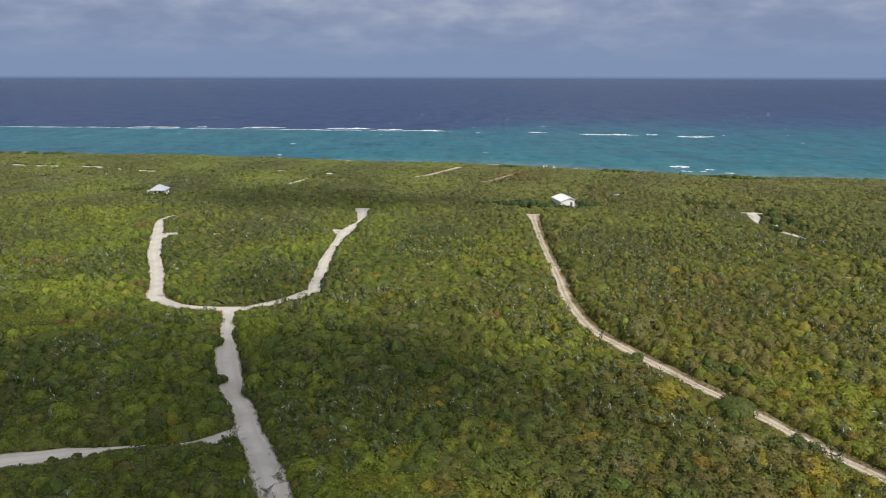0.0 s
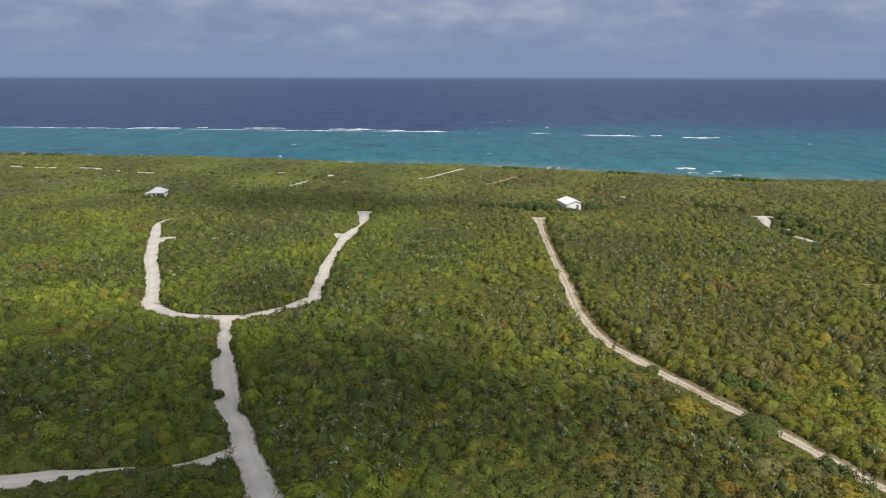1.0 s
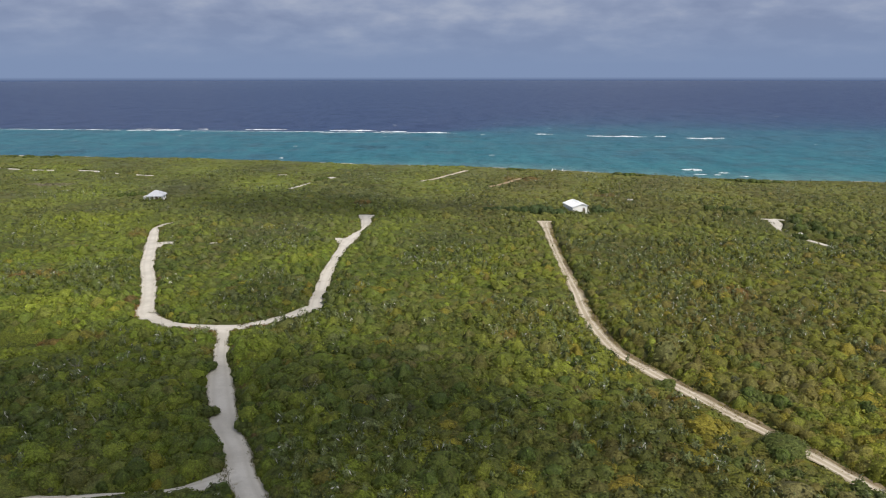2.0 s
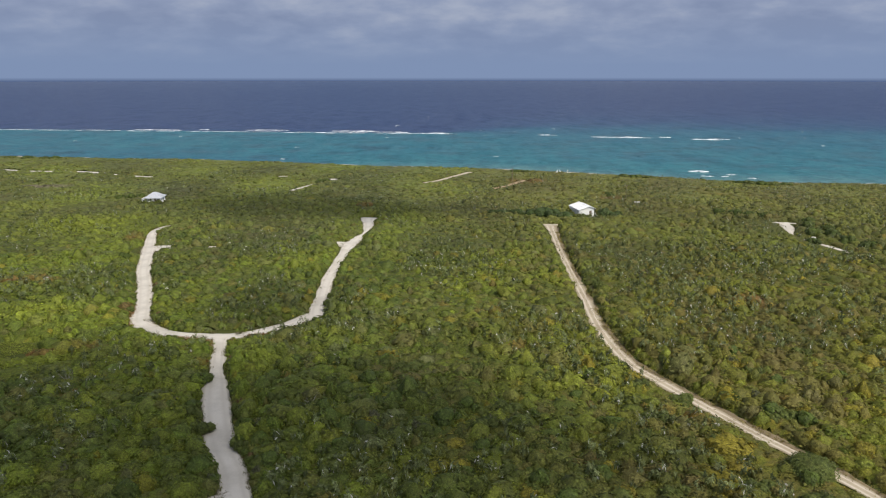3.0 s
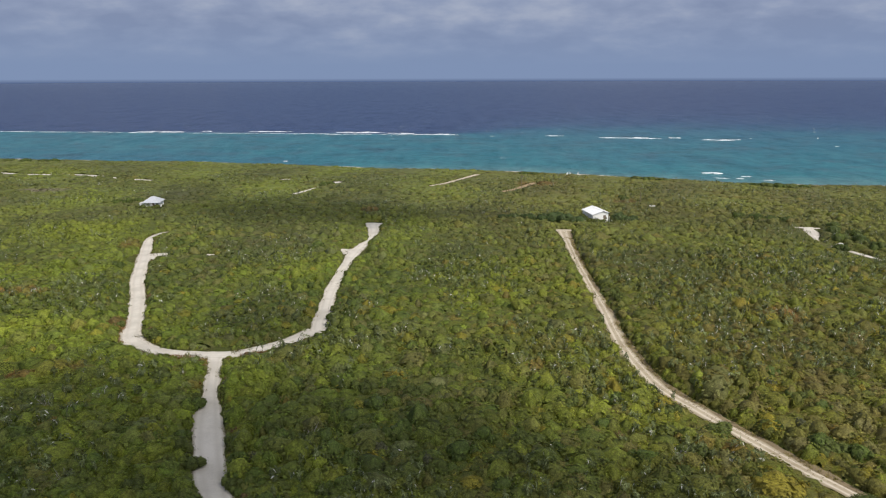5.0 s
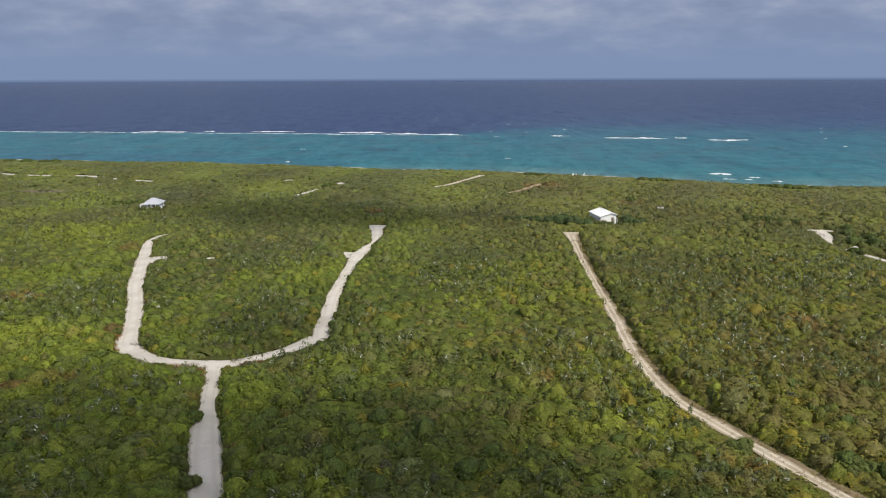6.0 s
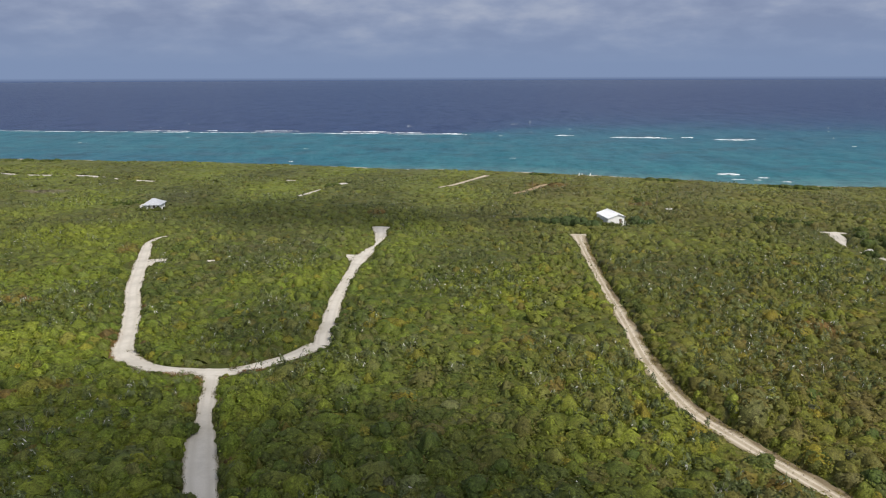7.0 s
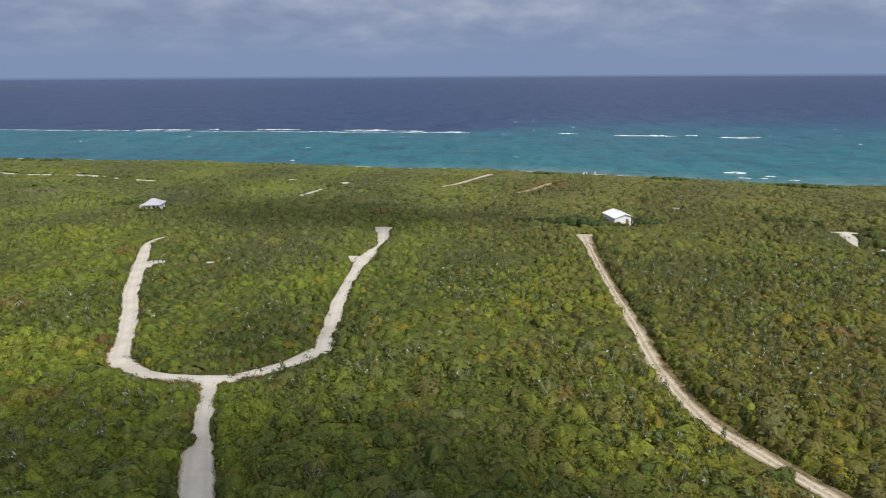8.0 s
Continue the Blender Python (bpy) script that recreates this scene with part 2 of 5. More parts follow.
ROCK = plain("white_limestone", (0.45, 0.43, 0.39), (0.66, 0.64, 0.60), 2.0, 0.9, 0.2, 0.06)
SAIL = plain("white_sailcloth", (0.72, 0.72, 0.72), (0.84, 0.84, 0.83), 1.0, 0.8)

# ---------------------------------------------------------------- the lie of the land
COAST_X = np.array([-5000, -900, -600, -304, -261, -220, -171, -124, -83, -40, 0, 46, 75, 102, 135, 162, 187, 205, 260, 400, 5000.])
COAST_Y = np.array([1500, 640, 572, 526, 519, 511, 506, 495, 483, 469, 457, 446, 435, 423, 410, 395, 390, 389, 382, 362, -200.])
SEA_Z = -1.6


def coast(x):
    return np.interp(x, COAST_X, COAST_Y)


def land_z(x, y):
    """Height of the ground."""
    x, y = np.asarray(x, float), np.asarray(y, float)
    roll = 0.30 * np.sin(x * 0.031 + 1.0) * np.cos(y * 0.027) + 0.16 * np.sin(x * 0.083 + y * 0.057)
    near = np.clip((y - 60) / 60, 0, 1)
    z = roll * near
    past = y - coast(x) - 3 + 2.0 * np.sin(x * 0.13) + 1.3 * np.sin(x * 0.37 + 1)
    fall = np.clip(past / 13.0, 0, 1)
    z = z * (1 - fall) - 2.0 * fall * fall * (3 - 2 * fall) - np.clip((past - 13) * 0.06, 0, 6)
    return z


def mesh_object(name, verts, faces, mats, parent=None, label="", smooth=False, attributes=()):
    """One mesh object from arrays: faces all of one size, or a list of tuples. attributes: (name, values a vertex)."""
    me = bpy.data.meshes.new(name)
    verts = np.asarray(verts, np.float32)
    if isinstance(faces, np.ndarray):
        k = faces.shape[1]
        me.vertices.add(len(verts))
        me.vertices.foreach_set("co", verts.ravel())
        me.loops.add(faces.size)
        me.loops.foreach_set("vertex_index", faces.astype(np.int32).ravel())
        me.polygons.add(len(faces))
        me.polygons.foreach_set("loop_start", np.arange(0, faces.size, k, dtype=np.int32))
        me.update(calc_edges=True)
    else:
        me.from_pydata(verts.tolist(), [], faces)
    for key, values in attributes:
        values = np.asarray(values, np.float32)
        if values.ndim == 1:
            me.attributes.new(key, "FLOAT", "POINT").data.foreach_set("value", values)
        else:
            rgba = np.ones((len(values), 4), np.float32)
            rgba[:, :3] = values
            me.attributes.new(key, "FLOAT_COLOR", "POINT").data.foreach_set("color", rgba.ravel())
    for mat in mats if isinstance(mats, (list, tuple)) else [mats]:
        me.materials.append(mat)
    if smooth:
        me.polygons.foreach_set("use_smooth", np.ones(len(me.polygons), bool))
    ob = new(name, me)
    if parent:
        ob.parent = parent
    if label:
        ob["label"] = label
    return ob


def grid_faces(rows, cols, closed=False):
    i, j = np.meshgrid(np.arange(rows - 1), np.arange(cols if closed else cols - 1), indexing="ij")
    a, b = i * cols + j, i * cols + (j + 1) % cols
    return np.stack([a, b, b + cols, a + cols], -1).reshape(-1, 4)


def make_ground():
    front = np.arange(-62, 62.01, 0.8)
    back = np.arange(65, 295.1, 5.0)
    ang = np.radians(np.r_[front, back])
    rad = np.r_[0.01, np.arange(2, 620, 4.0), np.geomspace(640, 4900, 26)]
    r, a = np.meshgrid(rad, ang, indexing="ij")
    x, y = r * np.sin(a), 18 + r * np.cos(a)
    z = land_z(x, y)
    shore = np.clip((y - coast(x) + 1.5) / 3.0, 0, 1)
    v = np.stack([x, y, z], -1).reshape(-1, 3)
    ob = mesh_object("ground", v, grid_faces(len(rad), len(ang), True)[:, ::-1], GROUND, smooth=True, attributes=(("shore", shore.ravel()),))
    tagged(ob, "scrubland soil coloured dark for shaded gaps, with sandy shore edge", "ground", kind="structure")


make_ground()


def reef(x):
    return 757 - 0.14 * np.minimum(x, 0) - 0.27 * np.maximum(x, 0)


def make_sea():
    ang = np.radians(np.r_[np.arange(-110, -50, 5.0), np.arange(-50, 50.01, 0.9), np.arange(55, 111, 5.0)])
    rad = np.r_[np.arange(330, 1300, 8.0), np.geomspace(1310, 4900, 60)]
    r, a = np.meshgrid(rad, ang, indexing="ij")
    x, y = r * np.sin(a), 18 + r * np.cos(a)
    # the far sea climbs a little, so that its rim stands where the true horizon would
    z = SEA_Z + 30.0 * np.clip((r - 1400) / 3500, 0, 1) ** 2
    z += 0.16 * np.sin(y * 0.21 + 1.4 * np.sin(x * 0.03)) * np.clip((1300 - r) / 700, 0, 1)
    out = y - reef(x)
    soft = np.interp(x, [-300, 0, 60, 120, 300], [14, 22, 150, 280, 400])
    lagoon = 1 / (1 + np.exp(np.clip((out - 0.62 * soft) / (0.36 * soft), -40, 40)))
    edge = np.clip(1 - (y - coast(x) - 6) / 130.0, 0, 1)
    shallow = 0.62 * lagoon + 0.06 * lagoon * np.clip(-out / 120, 0, 1) + np.interp(x, [-190, -120, -30, 60], [-0.22, -0.14, 0.34, 0.46]) * edge ** 2
    v = np.stack([x, y, z], -1).reshape(-1, 3)
    ob = mesh_object("sea_water", v, grid_faces(len(rad), len(ang))[:, ::-1], SEA, smooth=True,
                     attributes=(("shallow", shallow.ravel()), ("offing", np.clip((r.ravel() - 2000) / 2900, 0, 1) ** 2)))
    tagged(ob, "blue open sea with turquoise lagoon inside the reef", "sea", kind="structure")


make_sea()

# ---------------------------------------------------------------- roads
# name: (centre line, width along it), material, clear strip on either side
ROADS = {}


def spline(points, step=1.0):
    """Points along a smooth curve through the given ones; extra columns go along."""
    p = np.array(points, float)
    p = np.vstack([2 * p[0] - p[1], p, 2 * p[-1] - p[-2]])
    out = []
    for i in range(1, len(p) - 2):
        k = max(2, int(np.linalg.norm(p[i + 1, :2] - p[i, :2]) / step))
        t = np.linspace(0, 1, k, endpoint=False)[:, None]
        out.append(0.5 * (2 * p[i] + (p[i + 1] - p[i - 1]) * t + (2 * p[i - 1] - 5 * p[i] + 4 * p[i + 1] - p[i + 2]) * t ** 2
                          + (3 * p[i] - p[i - 1] - 3 * p[i + 1] + p[i + 2]) * t ** 3))
    return np.vstack(out + [p[-2:-1]])


def road(name, label, points, mat, lift, ragged=0.22, left=0.0, right=0.0):
    """points: x, y, width. left, right: how much wider the treeless strip is than the road bed."""
    line = spline(points)
    n = len(line)
    tang = np.gradient(line[:, :2], axis=0)
    tang /= np.linalg.norm(tang, axis=1)[:, None] + 1e-9
    side = np.stack([tang[:, 1], -tang[:, 0]], -1)
    rng = np.random.default_rng(len(ROADS) + 5)
    across = np.linspace(-1, 1, 9)

    def wobble():
        w = rng.normal(0, 1, n + 12)
        return (np.convolve(w, np.ones(3) / 3, "same") * 0.9 + np.convolve(w, np.ones(9) / 9, "same") * 1.6)[6:n + 6] * ragged

    lw, rw = line[:, 2] / 2 + wobble(), line[:, 2] / 2 + wobble()
    lw, rw = np.maximum(lw, 0.3), np.maximum(rw, 0.3)
    mid = across[None] * line[:, 2:3] / 2
    rim = np.clip((np.abs(across[None]) - 0.5) / 0.5, 0, 1) ** 1.5
    off = mid * (1 - rim) + np.where(across[None] < 0, across[None] * lw[:, None], across[None] * rw[:, None]) * rim
    xy = line[:, None, :2] + side[:, None] * off[..., None]
    z = land_z(xy[..., 0], xy[..., 1]) + lift - 0.05 * (np.abs(np.abs(across) - 0.45) < 0.13) - 0.07 * (np.abs(across) > 0.95)
    v = np.concatenate([xy, z[..., None]], -1).reshape(-1, 3)
    ob = mesh_object(name, v, grid_faces(n, 9), mat, smooth=True, attributes=(("across", np.tile(across, n)),))
    tagged(ob, label, "road", kind="structure")
    ROADS[name] = (line[:, :2], line[:, 2] / 2, side, left, right)


road("road_main", "white crushed coral road between the shrubs",
     [(48, -90, 4.6), (20, -30, 4.6), (4, 20, 4.6), (-9, 50, 4.6), (-18.3, 80, 4.6), (-19.6, 83, 4.8), (-21.2, 87, 4.8), (-23.6, 92.4, 4.6), (-25.8, 97, 4.4), (-27.6, 101.5, 4.2), (-29.2, 106, 4.2),
      (-32.0, 111.4, 4.4), (-34.6, 118, 5.2), (-37.4, 126, 5.4), (-40.1, 135, 4.6), (-42.6, 144, 3.4), (-45.3, 155, 2.8), (-46.4, 158.4, 4.2), (-47.2, 161.4, 7.5)],
     SAND, 0.10, 0.34)
road("road_side", "white sand side road partly hidden by shrubs",
     [(-27, 98.6, 4.5), (-32, 95.6, 2.8), (-36, 94.4, 0.9), (-41, 93.8, 0.5), (-45, 93.3, 1.4), (-50, 92.0, 3.4), (-56, 90.6, 4.0), (-64, 88.7, 4.4), (-95, 80, 3.6)], SAND, 0.12)
road("road_cross", "white sand road curving across the junction",
     [(-68.5, 170, 4.6), (-65.3, 167.4, 4.2), (-60.8, 164.0, 4.0), (-55, 161.8, 4.0), (-48, 160.9, 4.2), (-43, 161.5, 3.8), (-38, 164.3, 3.8), (-33, 168.8, 4.0),
      (-29.2, 174.5, 4.4)], SAND, 0.12)
road("road_west", "white sand road running towards the coast",
     [(-66.5, 168.5, 5.0), (-69, 173.5, 4.6), (-72.6, 184, 4.2), (-79.4, 202, 4.3), (-86, 218, 4.0), (-93.6, 241, 4.0), (-99.3, 258, 3.8), (-102.8, 270, 3.0),
      (-102.6, 277, 1.8), (-100.6, 280.4, 1.0), (-97.8, 282.2, 0.7)], SAND, 0.14)
road("road_east", "white sand road running towards the coast",
     [(-28.2, 174, 4.4), (-29.1, 180, 3.4), (-29.1, 188, 4.0), (-29.9, 197, 3.6), (-30.3, 208, 3.6), (-30.2, 221, 3.6), (-29.9, 236, 3.4), (-29.6, 246, 4.4), (-27.8, 258, 3.8),
      (-26.4, 266, 1.2), (-25.8, 274, 3.2), (-26.2, 283, 4.6), (-27.2, 290, 5.6), (-27.4, 295, 6.2)], SAND, 0.14)
road("head_east", "white sand turning place at the road end", [(-30.4, 294.4, 2.2), (-28, 294.6, 3.4), (-24.2, 294.2, 2.6)], SAND, 0.17)
road("spur_west", "short white sand spur in the shrubs", [(-94.2, 243.8, 11.0), (-92.8, 245.4, 7.0), (-91.0, 246.8, 4.6), (-88.6, 247.8, 3.0)], SAND, 0.16)
road("spur_east", "short white sand spur in the shrubs", [(-34.6, 253.2, 1.6), (-32.2, 251.6, 4.8), (-29.4, 249, 9.0)], SAND, 0.16)
road("sand_patch", "small bare sand patch among shrubs", [(-75.6, 246, 1.9), (-73.2, 246.3, 1.6)], SAND, 0.10)
road("road_verge", "dry brown grass strip with shrub shade in its colour, beside the track",
     [(44.0, 280, 2.6), (41.6, 256, 2.2), (40.0, 231, 2.2), (38.8, 206, 2.2), (38.1, 188, 2.2), (37.4, 173, 2.3), (37.4, 162, 2.4), (39.0, 146.6, 2.6), (42.6, 136.9, 2.6),
      (46.5, 127.9, 2.6), (51.0, 117.8, 2.6), (54.6, 110.8, 2.6), (58.2, 102.4, 2.6), (61.3, 94.6, 2.6), (63.6, 89.5, 2.6), (66.4, 84.5, 2.6), (77, 60, 2.8), (91, 35, 2.8)],
     BROWN_SHADED_VERGE, 0.06, 0.6, right=0.7)
road("road_track", "pale two-rut sandy track with brown edges",
     [(42.2, 280.4, 4.6), (41.4, 270, 3.4), (40.6, 256, 2.4), (39.0, 231, 2.3), (37.8, 206, 2.3), (37.1, 188, 2.5), (36.3, 173, 2.6), (36.2, 162, 2.7), (37.8, 146, 2.5), (41.6, 136, 2.5),
      (45.5, 127, 2.6), (50, 117, 2.4), (53.6, 110, 2.4), (57.2, 101.7, 2.4), (60.3, 94, 2.3), (62.6, 89, 2.3), (65.3, 84, 2.3), (76, 60, 2.4), (90, 35, 2.4)],
     TRACK, 0.20, 0.3, left=0.25)
road("track_head", "pale sand turning place at the track's end", [(40.0, 281.0, 2.6), (42, 280.6, 3.4), (45.4, 280.4, 2.6)], TRACK, 0.23)
road("road_hook", "pale sand track beside dark coastal trees",
     [(134.4, 285.4, 2.0), (132.4, 282.6, 4.0), (130.6, 277, 4.4), (128.4, 270, 2.6), (126.4, 263, 0.7), (127.2, 255, 0.7), (129, 249.5, 1.8), (130.4, 246, 2.2), (131.8, 240, 1.8), (132.6, 237, 1.0)], SAND, 0.14)
road("hook_arm", "pale sand crossing among coastal shrubs", [(128.4, 285.0, 1.2), (130.4, 284.4, 2.4), (134, 283.6, 2.2), (136.8, 283.2, 1.4)], SAND, 0.17)
road("earth_patch", "small bare earth patch among shrubs", [(116.2, 187.8, 1.4), (118.5, 187, 2.2), (120.4, 186.4, 1.3)], EARTH, 0.10)
road("road_shore", "white sand coast road seen between low shrubs",
     [(-285, 462, 4.0), (-265, 454.5, 4.0), (-246, 446.6, 3.4), (-229, 442.3, 4.0), (-209, 438.3, 4.4), (-193, 431, 4.0), (-184, 426, 3.6), (-173, 421.6, 3.4), (-160, 417.5, 4.0)],
     SAND, 0.25)
road("road_fork", "white sand track leading to the coast",
     [(-72, 365, 2.6), (-68, 377, 2.6), (-65.6, 386, 2.0), (-63.8, 392, 0.6), (-62.0, 399, 0.7), (-60.4, 404, 4.2), (-58.5, 407, 7.0), (-56, 410, 3.0)], SAND, 0.2)
road("sand_strip", "short strip of white sand among shrubs", [(-90, 421.5, 3.6), (-85, 421.5, 3.4)], SAND, 0.25)
road("road_beach", "pale sand track leading to the beach",
     [(-7.5, 394, 2.4), (-2.3, 400, 3.0), (2.2, 407.4, 3.2), (8.3, 418, 3.2), (14.6, 428.5, 3.2), (18.8, 435.5, 4.6)], TRACK, 0.2)
road("road_earth", "brown earth track near the shore", [(28, 376, 3.0), (34.7, 382.5, 3.4), (41.4, 393, 3.6), (48, 403, 3.4)], EARTH, 0.2)

# houses: centre, half sizes and heading of the yards kept free of shrubs
YARDS = [(-92, 152.2, 10.5, 4.2), (59.2, 304.2, 5.4, 7.4), (-127.0, 334.0, 5.6, 5.4), (88.6, 330, 2.4, 1.6), (129.6, 255.8, 1.6, 1.4)]


def clearance(x, y):
    """Metres from each point to the nearest road's edge, negative on it."""
    best = np.full(len(x), 1e9)
    for line, half, side, left, right in ROADS.values():
        lo, hi = line.min(0) - 14, line.max(0) + 14
        near = np.flatnonzero((x > lo[0]) & (x < hi[0]) & (y > lo[1]) & (y < hi[1]))
        for part_of in np.array_split(near, max(1, len(near) // 4000)):
            if not len(part_of):
                continue
            dx, dy = x[part_of, None] - line[None, :, 0], y[part_of, None] - line[None, :, 1]
            d2 = dx * dx + dy * dy
            k = d2.argmin(1)
            row = np.arange(len(k))
            over = dx[row, k] * side[k, 0] + dy[row, k] * side[k, 1]
            d = np.sqrt(d2[row, k]) - half[k] - np.where(over > 0, right, left)
            best[part_of] = np.minimum(best[part_of], d)
    for cx, cy, hx, hy in YARDS:
        d = np.maximum(np.abs(x - cx) - hx, np.abs(y - cy) - hy)
        best = np.minimum(best, d)
    return best


# ---------------------------------------------------------------- shrubs
rng = np.random.default_rng(11)
PALETTE = np.array([
    (0.125, 0.160, 0.024), (0.190, 0.222, 0.026), (0.058, 0.094, 0.022), (0.118, 0.132, 0.036),
    (0.150, 0.130, 0.050), (0.275, 0.220, 0.026), (0.190, 0.115, 0.036), (0.140, 0.140, 0.074)])


def field(x, y, size, seed):
    """A smooth random field of about -1 to 1 with patches of the given size."""
    g = np.random.default_rng(seed)
    total = np.zeros(len(x))
    for _ in range(9):
        a, f, p = g.uniform(0, math.tau), g.uniform(0.6, 1.7) * math.tau / size / 1.6, g.uniform(0, math.tau)
        total += np.sin((x * math.cos(a) + y * math.sin(a)) * f + p)
    return total / 3.0


def shrub_template(around, rings, seed, leaves=0, leaf=0.1):
    """A crown of unit radius and height: a ragged leafy dome with single sprays standing out of it. Vertices, four-cornered faces, and how light each vertex's leaves are."""
    g = np.random.default_rng(seed)
    lumps = [(g.normal(0, 1, 3) + (0, 0, 0.4), g.uniform(0.08, 0.20)) for _ in range(8)]
    lumps = [(d / np.linalg.norm(d), s) for d, s in lumps]

    def radius(d):
        r = np.full(len(d), 0.76)
        for c, s in lumps:
            t = np.clip((d @ c - 0.45) / 0.55, 0, 1)
            r += s * t * t * (3 - 2 * t)
        return r

    def flat(z):
        return 0.04 + 0.96 * np.sign(z) * np.abs(z) ** 0.74

    el = np.linspace(-0.15, math.pi / 2 * 0.92, rings)
    az = np.arange(around) * math.tau / around
    e, a = np.meshgrid(el, az, indexing="ij")
    inner = (np.arange(rings) > 0)[:, None]
    e = e + g.uniform(-0.35, 0.35, e.shape) * (el[1] - el[0]) * inner * (np.arange(rings) < rings - 1)[:, None]
    a = a + g.uniform(-0.35, 0.35, a.shape) * math.tau / around + (np.arange(rings) % 2)[:, None] * math.pi / around
    d = np.stack([np.cos(e) * np.cos(a), np.cos(e) * np.sin(a), np.sin(e)], -1).reshape(-1, 3)
    out = g.uniform(-1, 1, len(d))
    v = d * (radius(d) * (0.90 + 0.08 * out))[:, None]
    v[:, 2] = flat(v[:, 2])
    # bulging parts lighter, sunken ones darker, with a random spread
    light = 1 + 0.10 * out + g.uniform(-0.22, 0.22, len(d))
    f = grid_faces(rings, around, True)
    top = (rings - 1) * around
    f = np.vstack([f, [[top, top + i, top + i + 1, top + (i + 2) % around] for i in range(1, around - 1, 2)]])
    if leaves:
        dz = g.uniform(-0.05, 1.0, leaves)
        az = g.uniform(0, math.tau, leaves)
        h = np.sqrt(np.clip(1 - dz * dz, 0, 1))
        d = np.stack([h * np.cos(az), h * np.sin(az), dz], -1)
        c = d * (radius(d) * g.uniform(0.94, 1.05, leaves))[:, None]
        c[:, 2] = flat(c[:, 2])
        nrm = d * 0.8 + (0, 0, 0.35) + g.normal(0, 0.3, (leaves, 3))
        nrm /= np.linalg.norm(nrm, axis=1)[:, None]
        u = np.cross(nrm, g.normal(0, 1, (leaves, 3)))
        u /= np.linalg.norm(u, axis=1)[:, None]
        w = np.cross(nrm, u)
        s = leaf * g.uniform(0.6, 1.4, leaves)[:, None]
        q = np.stack([c - u * s, c + w * s * 0.6 + nrm * s * 0.2, c + u * s, c - w * s * 0.6 + nrm * s * 0.2], 1).reshape(-1, 3)
        f = np.vstack([f, np.arange(leaves * 4).reshape(-1, 4) + len(v)])
        v = np.vstack([v, q])
        light = np.r_[light, np.repeat(g.uniform(0.8, 1.25, leaves), 4)]
    return v, f, light


def scatter(x0, x1, y0, y1, step, seed):
    """Points on a shaken grid."""
    g = np.random.default_rng(seed)
    x, y = np.meshgrid(np.arange(x0, x1, step), np.arange(y0, y1, step))
    x, y = x.ravel() + g.uniform(-0.6, 0.6, x.size) * step, y.ravel() + g.uniform(-0.6, 0.6, y.size) * step
    return x, y


def in_view(x, y, margin):
    """The wedge of land that the flight looks over."""
    return np.abs(x) < (y + 8) * 0.625 + 7 + margin


def tints(x, y, g):
    """A leaf colour for each shrub: kinds grow in patches, and tints turn paler and greyer northwards."""
    n = len(x)
    f1, f2, f3 = field(x, y, 42, 3), field(x, y, 16, 4), field(x, y, 90, 5)
    east = np.clip((x + 18) / 75, 0, 1) * (1 - 0.6 * np.clip((y - 150) / 100, 0, 1))
    score = np.stack([
        0.55 + 0 * f1, 0.35 + 0.5 * f1 + 0.3 * f2 - 0.55 * east, 0.20 - 0.5 * f1 + 0.4 * f3, 0.45 - 0.2 * f2,
        0.05 + 0.55 * east - 0.3 * f2, -0.60 + 0.45 * f2 + 0.75 * east * np.clip((150 - y) / 40, 0.35, 1), -0.85 - 0.35 * f2 + 0.45 * f1, -0.30 - 0.45 * f2 - 0.3 * f3], 1)
    kind = (score + g.gumbel(0, 0.40, score.shape)).argmax(1)
    own = PALETTE[kind] * g.uniform(0.85, 1.15, (n, 1)) * (1 + 0.05 * g.normal(0, 1, (n, 3)))
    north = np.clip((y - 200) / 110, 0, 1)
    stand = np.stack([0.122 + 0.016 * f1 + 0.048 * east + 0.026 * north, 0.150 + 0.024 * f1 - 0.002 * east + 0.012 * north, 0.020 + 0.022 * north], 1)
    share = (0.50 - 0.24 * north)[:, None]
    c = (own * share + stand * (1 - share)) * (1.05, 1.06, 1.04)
    for cx, cy, rx, ry, tone in STANDS:
        inside = np.clip(1.6 - 1.6 * np.hypot((x - cx) / rx, (y - cy) / ry), 0, 1) * (0.55 + 0.45 * g.random(n))
        c += (np.array(tone) * g.uniform(0.7, 1.3, (n, 1)) - c) * inside[:, None]
    return np.clip(c, 0.005, 0.6), kind


RUST, LIME, GREY = (0.215, 0.118, 0.040), (0.200, 0.236, 0.026), (0.215, 0.185, 0.125)
# lime stands: a bright leaf kind, with its sunlit look mixed into the tint
STANDS = [(-92, 173, 15, 12, LIME), (-130, 277, 32, 26, LIME), (-75, 146, 11, 6, LIME), (-84, 140, 10, 7, LIME),
          (-109, 202, 9, 5, RUST), (-116, 201, 6, 4, RUST), (-71, 151, 5, 2.6, RUST), (-78, 148, 5, 2.6, RUST), (-74, 178, 2.4, 8, RUST), (-104.5, 257, 3, 6, RUST),
          (-198, 379, 16, 7, GREY), (-30.5, 319, 5, 9, RUST), (78, 338, 7, 8, RUST), (77, 181, 5, 6, RUST), (47, 395, 12, 10, RUST)]


